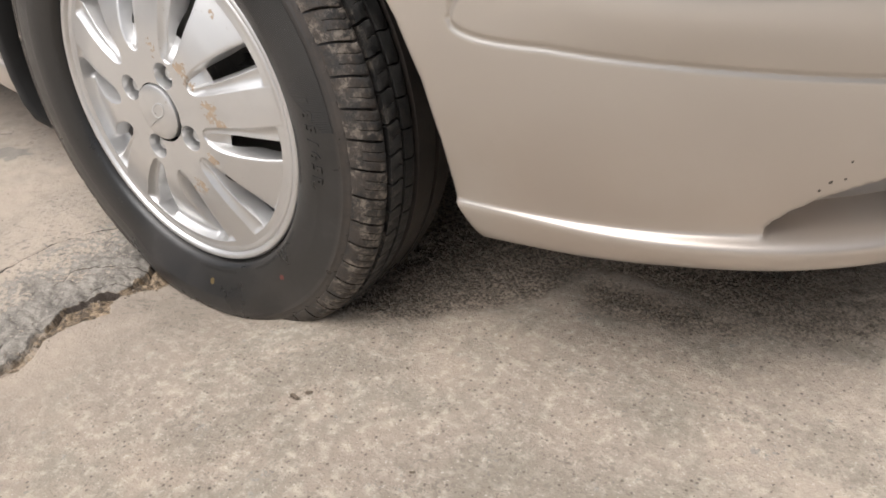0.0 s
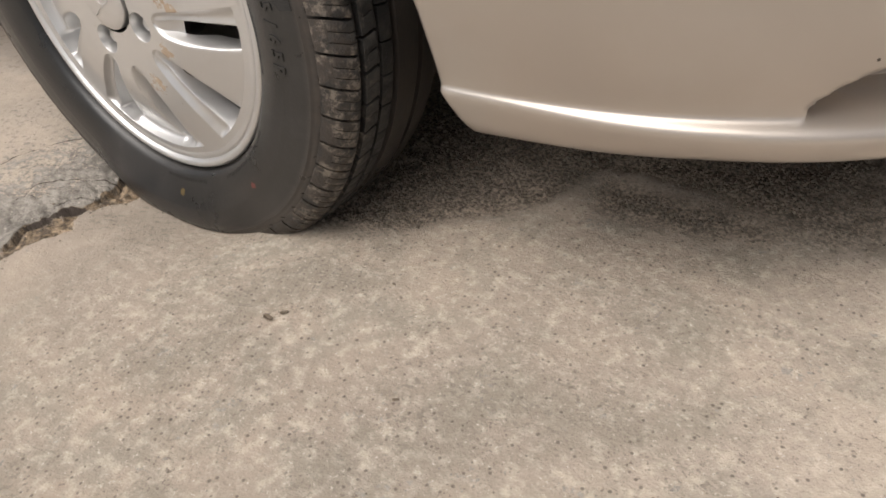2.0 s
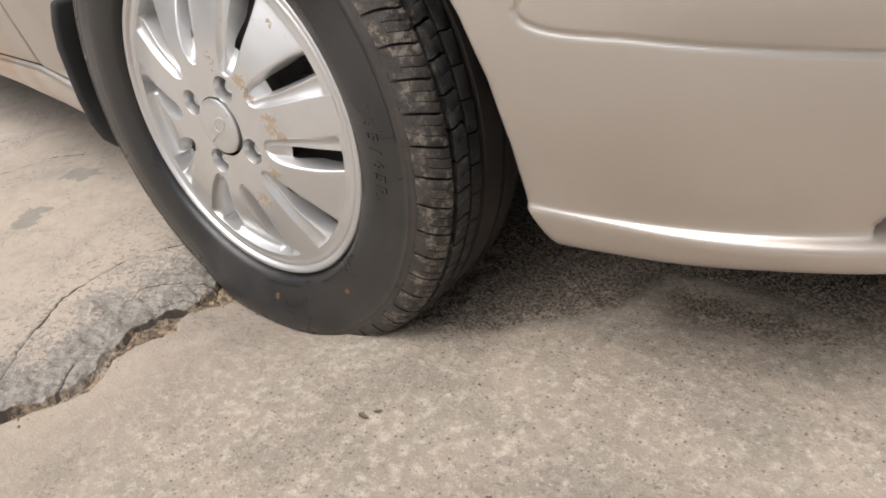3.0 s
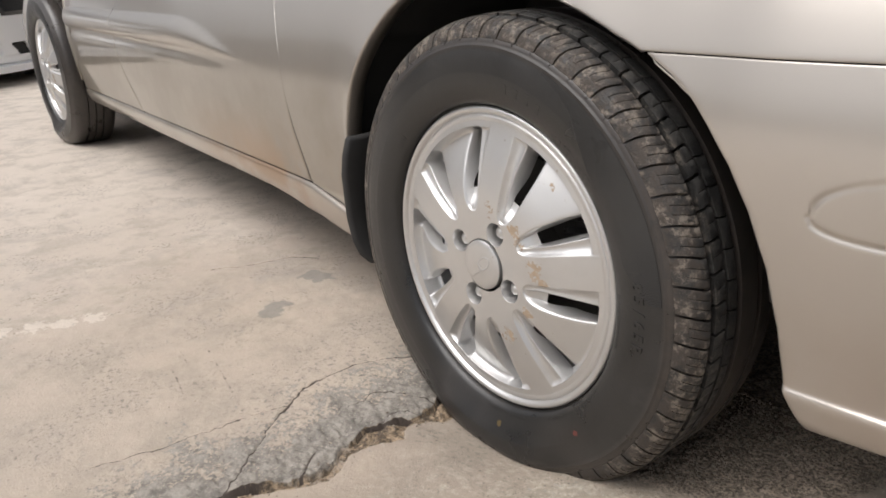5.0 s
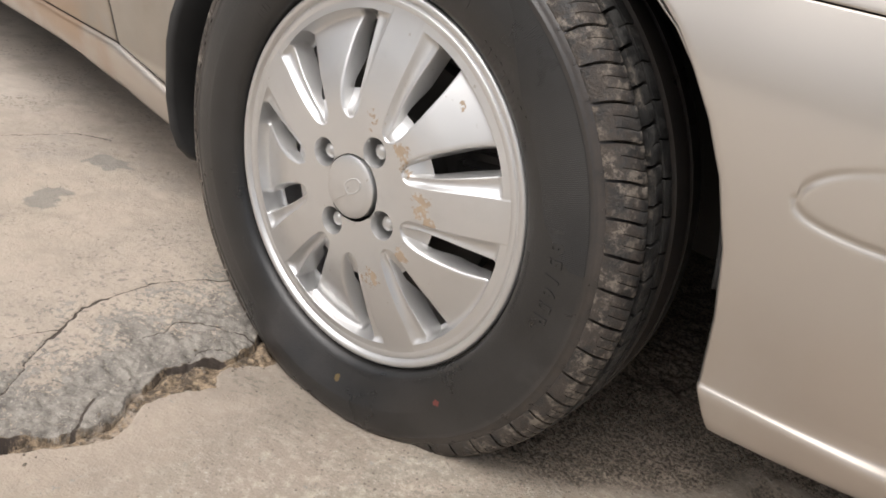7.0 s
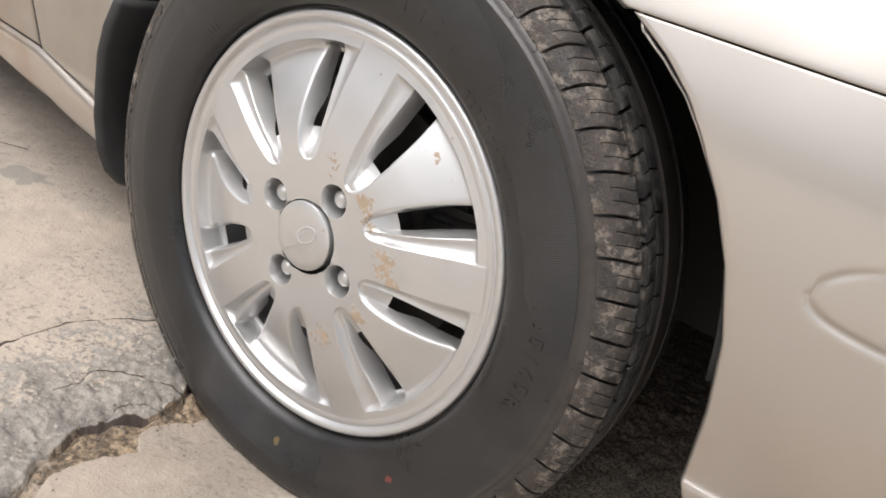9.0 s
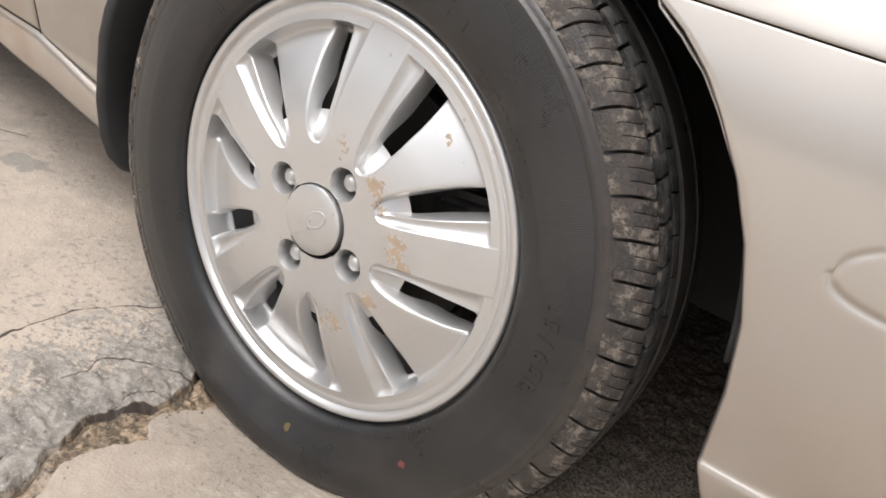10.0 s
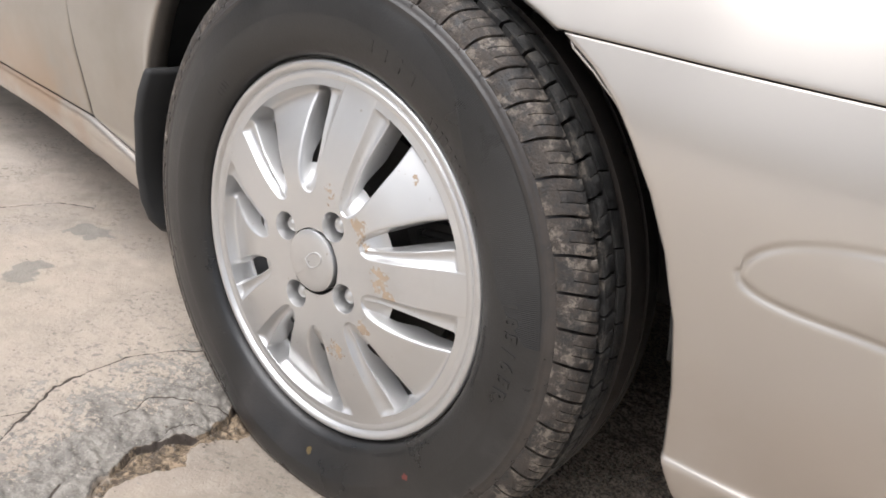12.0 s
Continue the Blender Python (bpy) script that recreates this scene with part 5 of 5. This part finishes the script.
def build_white_car():
    """The nose of a white car parked behind."""
    other = tagged(new("white_car"), "white car parked nose-first on the concrete, black lower air intake", "car")
    other.matrix_basis = pose(-4.95, -0.2, 0, 0, 0, 0)

    def nose(y, z):
        u = abs(y) / 0.84
        return -0.55 * u ** 3.2 - 0.25 * max(0, z - 0.5) ** 1.5 - (0.05 * ((0.2 - z) / 0.1) if z < 0.2 else 0)
    def slot(z):
        """Inner and outer end of the slanted side slot at a height, or nothing above and below it."""
        return (lerp_table(z, [(0.195, 0.585), (0.268, 0.54)]), lerp_table(z, [(0.195, 0.662), (0.268, 0.635)])) if 0.193 < z < 0.268 else (9, 9)

    def dent(y, z):
        d = 0.05 if slot(z)[0] < abs(y) < slot(z)[1] else 0.0
        d += 0.06 * smooth01(0.48, 0.42, abs(y)) * smooth01(0.19, 0.215, z) * smooth01(0.285, 0.262, z)
        d += 0.035 * smooth01(0.45, 0.4, abs(y)) * smooth01(0.42, 0.45, z) * smooth01(0.56, 0.53, z)
        return d + 0.022 * math.exp(-(((z - 0.142) / 0.006) ** 2)) - 0.03 * smooth01(0.137, 0.13, z)
    rows = []
    for z in [0.085, 0.087, 0.092, 0.1, 0.112, 0.124, 0.13, 0.134, 0.138, 0.142, 0.146, 0.15, 0.156, 0.165, 0.178, 0.19, 0.1935] + list(np.linspace(0.2, 0.262, 14)) + [0.2675, 0.2705] + list(np.linspace(0.28, 0.7, 30)):
        rows.append([(nose(y, max(z, 0.19)) - dent(y, z) - (0.02 if z < 0.086 else 0.0), y, z) for y in np.linspace(-0.84, 0.84, 169)])
    thick(put("bumper", grid_mesh("bumper", rows, smooth=40), WHITE, other, "white painted bumper with a lower lip"), 0.004)
    for side in (-1, 1):
        rows = [[(nose(y, z) - 0.03, side * y, z) for y in np.linspace(slot(z)[0] - 0.008, slot(z)[1] + 0.008, 8)] for z in np.linspace(0.194, 0.267, 6)]
        thick(put("side_slot", grid_mesh("side_slot", rows, smooth=40, flip=side < 0), BLACK, other, "black slanted slot insert"), 0.01)
    for y1, z0, z1, name in ((0.41, 0.212, 0.266, "air_intake"), (0.38, 0.445, 0.535, "grille")):
        rows = [[(nose(y, z) - 0.045, y, z) for y in np.linspace(-y1, y1, 20)] for z in np.linspace(z0, z1, 6)]
        thick(put(name, grid_mesh(name, rows, smooth=40), BLACK, other, "black plastic insert"), 0.01)
    for s in (-1, 1):
        rows = [[(nose(s * y, z) + 0.004, s * y, z) for y in np.linspace(0.5 + 0.3 * max(0.0, 0.5 - z), 0.8, 12)] for z in np.linspace(0.44, 0.62, 8)]
        thick(put("headlamp", grid_mesh("headlamp", rows, smooth=40, flip=s < 0), GLASS, other, "headlamp"), 0.006)
    rows = []
    for x in np.linspace(0, 1, 16):
        rows.append([(-0.08 - 1.1 * x - 0.55 * (abs(y) / 0.84) ** 3.2 * (1 - x), y, 0.69 + 0.28 * x ** 0.7 * (1 - (abs(y) / 0.86) ** 6)) for y in np.linspace(-0.84, 0.84, 21)])
    thick(put("bonnet", grid_mesh("bonnet", rows, smooth=40), WHITE, other), 0.004)
    rows = []
    for z, x0, x1, w in ((0.9, -1.1, -3.6, 0.76), (1.15, -1.5, -3.4, 0.7), (1.38, -1.9, -3.1, 0.6), (1.42, -2.2, -2.8, 0.3)):
        rows.append([((x0 + x1) / 2 + (x0 - x1) / 2 * math.copysign(abs(math.cos(a)) ** 0.4, math.cos(a)), w * math.copysign(abs(math.sin(a)) ** 0.4, math.sin(a)), z) for a in np.linspace(0, 2 * math.pi, 40, endpoint=False)])
    put("cabin_glass", grid_mesh("cabin_glass", rows, closed=True, smooth=40), GLASS, other)
    for s in (-1, 1):
        rows = [[(x, s * 0.84, z) for x in np.linspace(-0.55, -4.1, 12)] for z in np.linspace(0.2, 0.95, 8)]
        thick(put("side_panel", grid_mesh("side_panel", rows, smooth=40, flip=s > 0), WHITE, other), 0.004)
        for x in (-0.85, -3.4):
            bm = bmesh.new()
            bmesh.ops.create_cone(bm, cap_ends=True, segments=40, radius1=0.3, radius2=0.3, depth=0.18, matrix=pose(x, s * 0.76, 0.298, 90, 0, 0))
            bmesh.ops.bevel(bm, geom=[e for e in bm.edges if e.calc_length() < 0.06], offset=0.02, segments=2, affect="EDGES")
            part("tyre", bm, RUBBER, other, "black tyre")
    bm = bmesh.new()
    box(bm, (-4.0, -0.7, 0.18), (-0.3, 0.7, 0.24))
    part("floor_pan", bm, UNDER, other)


build_white_car()
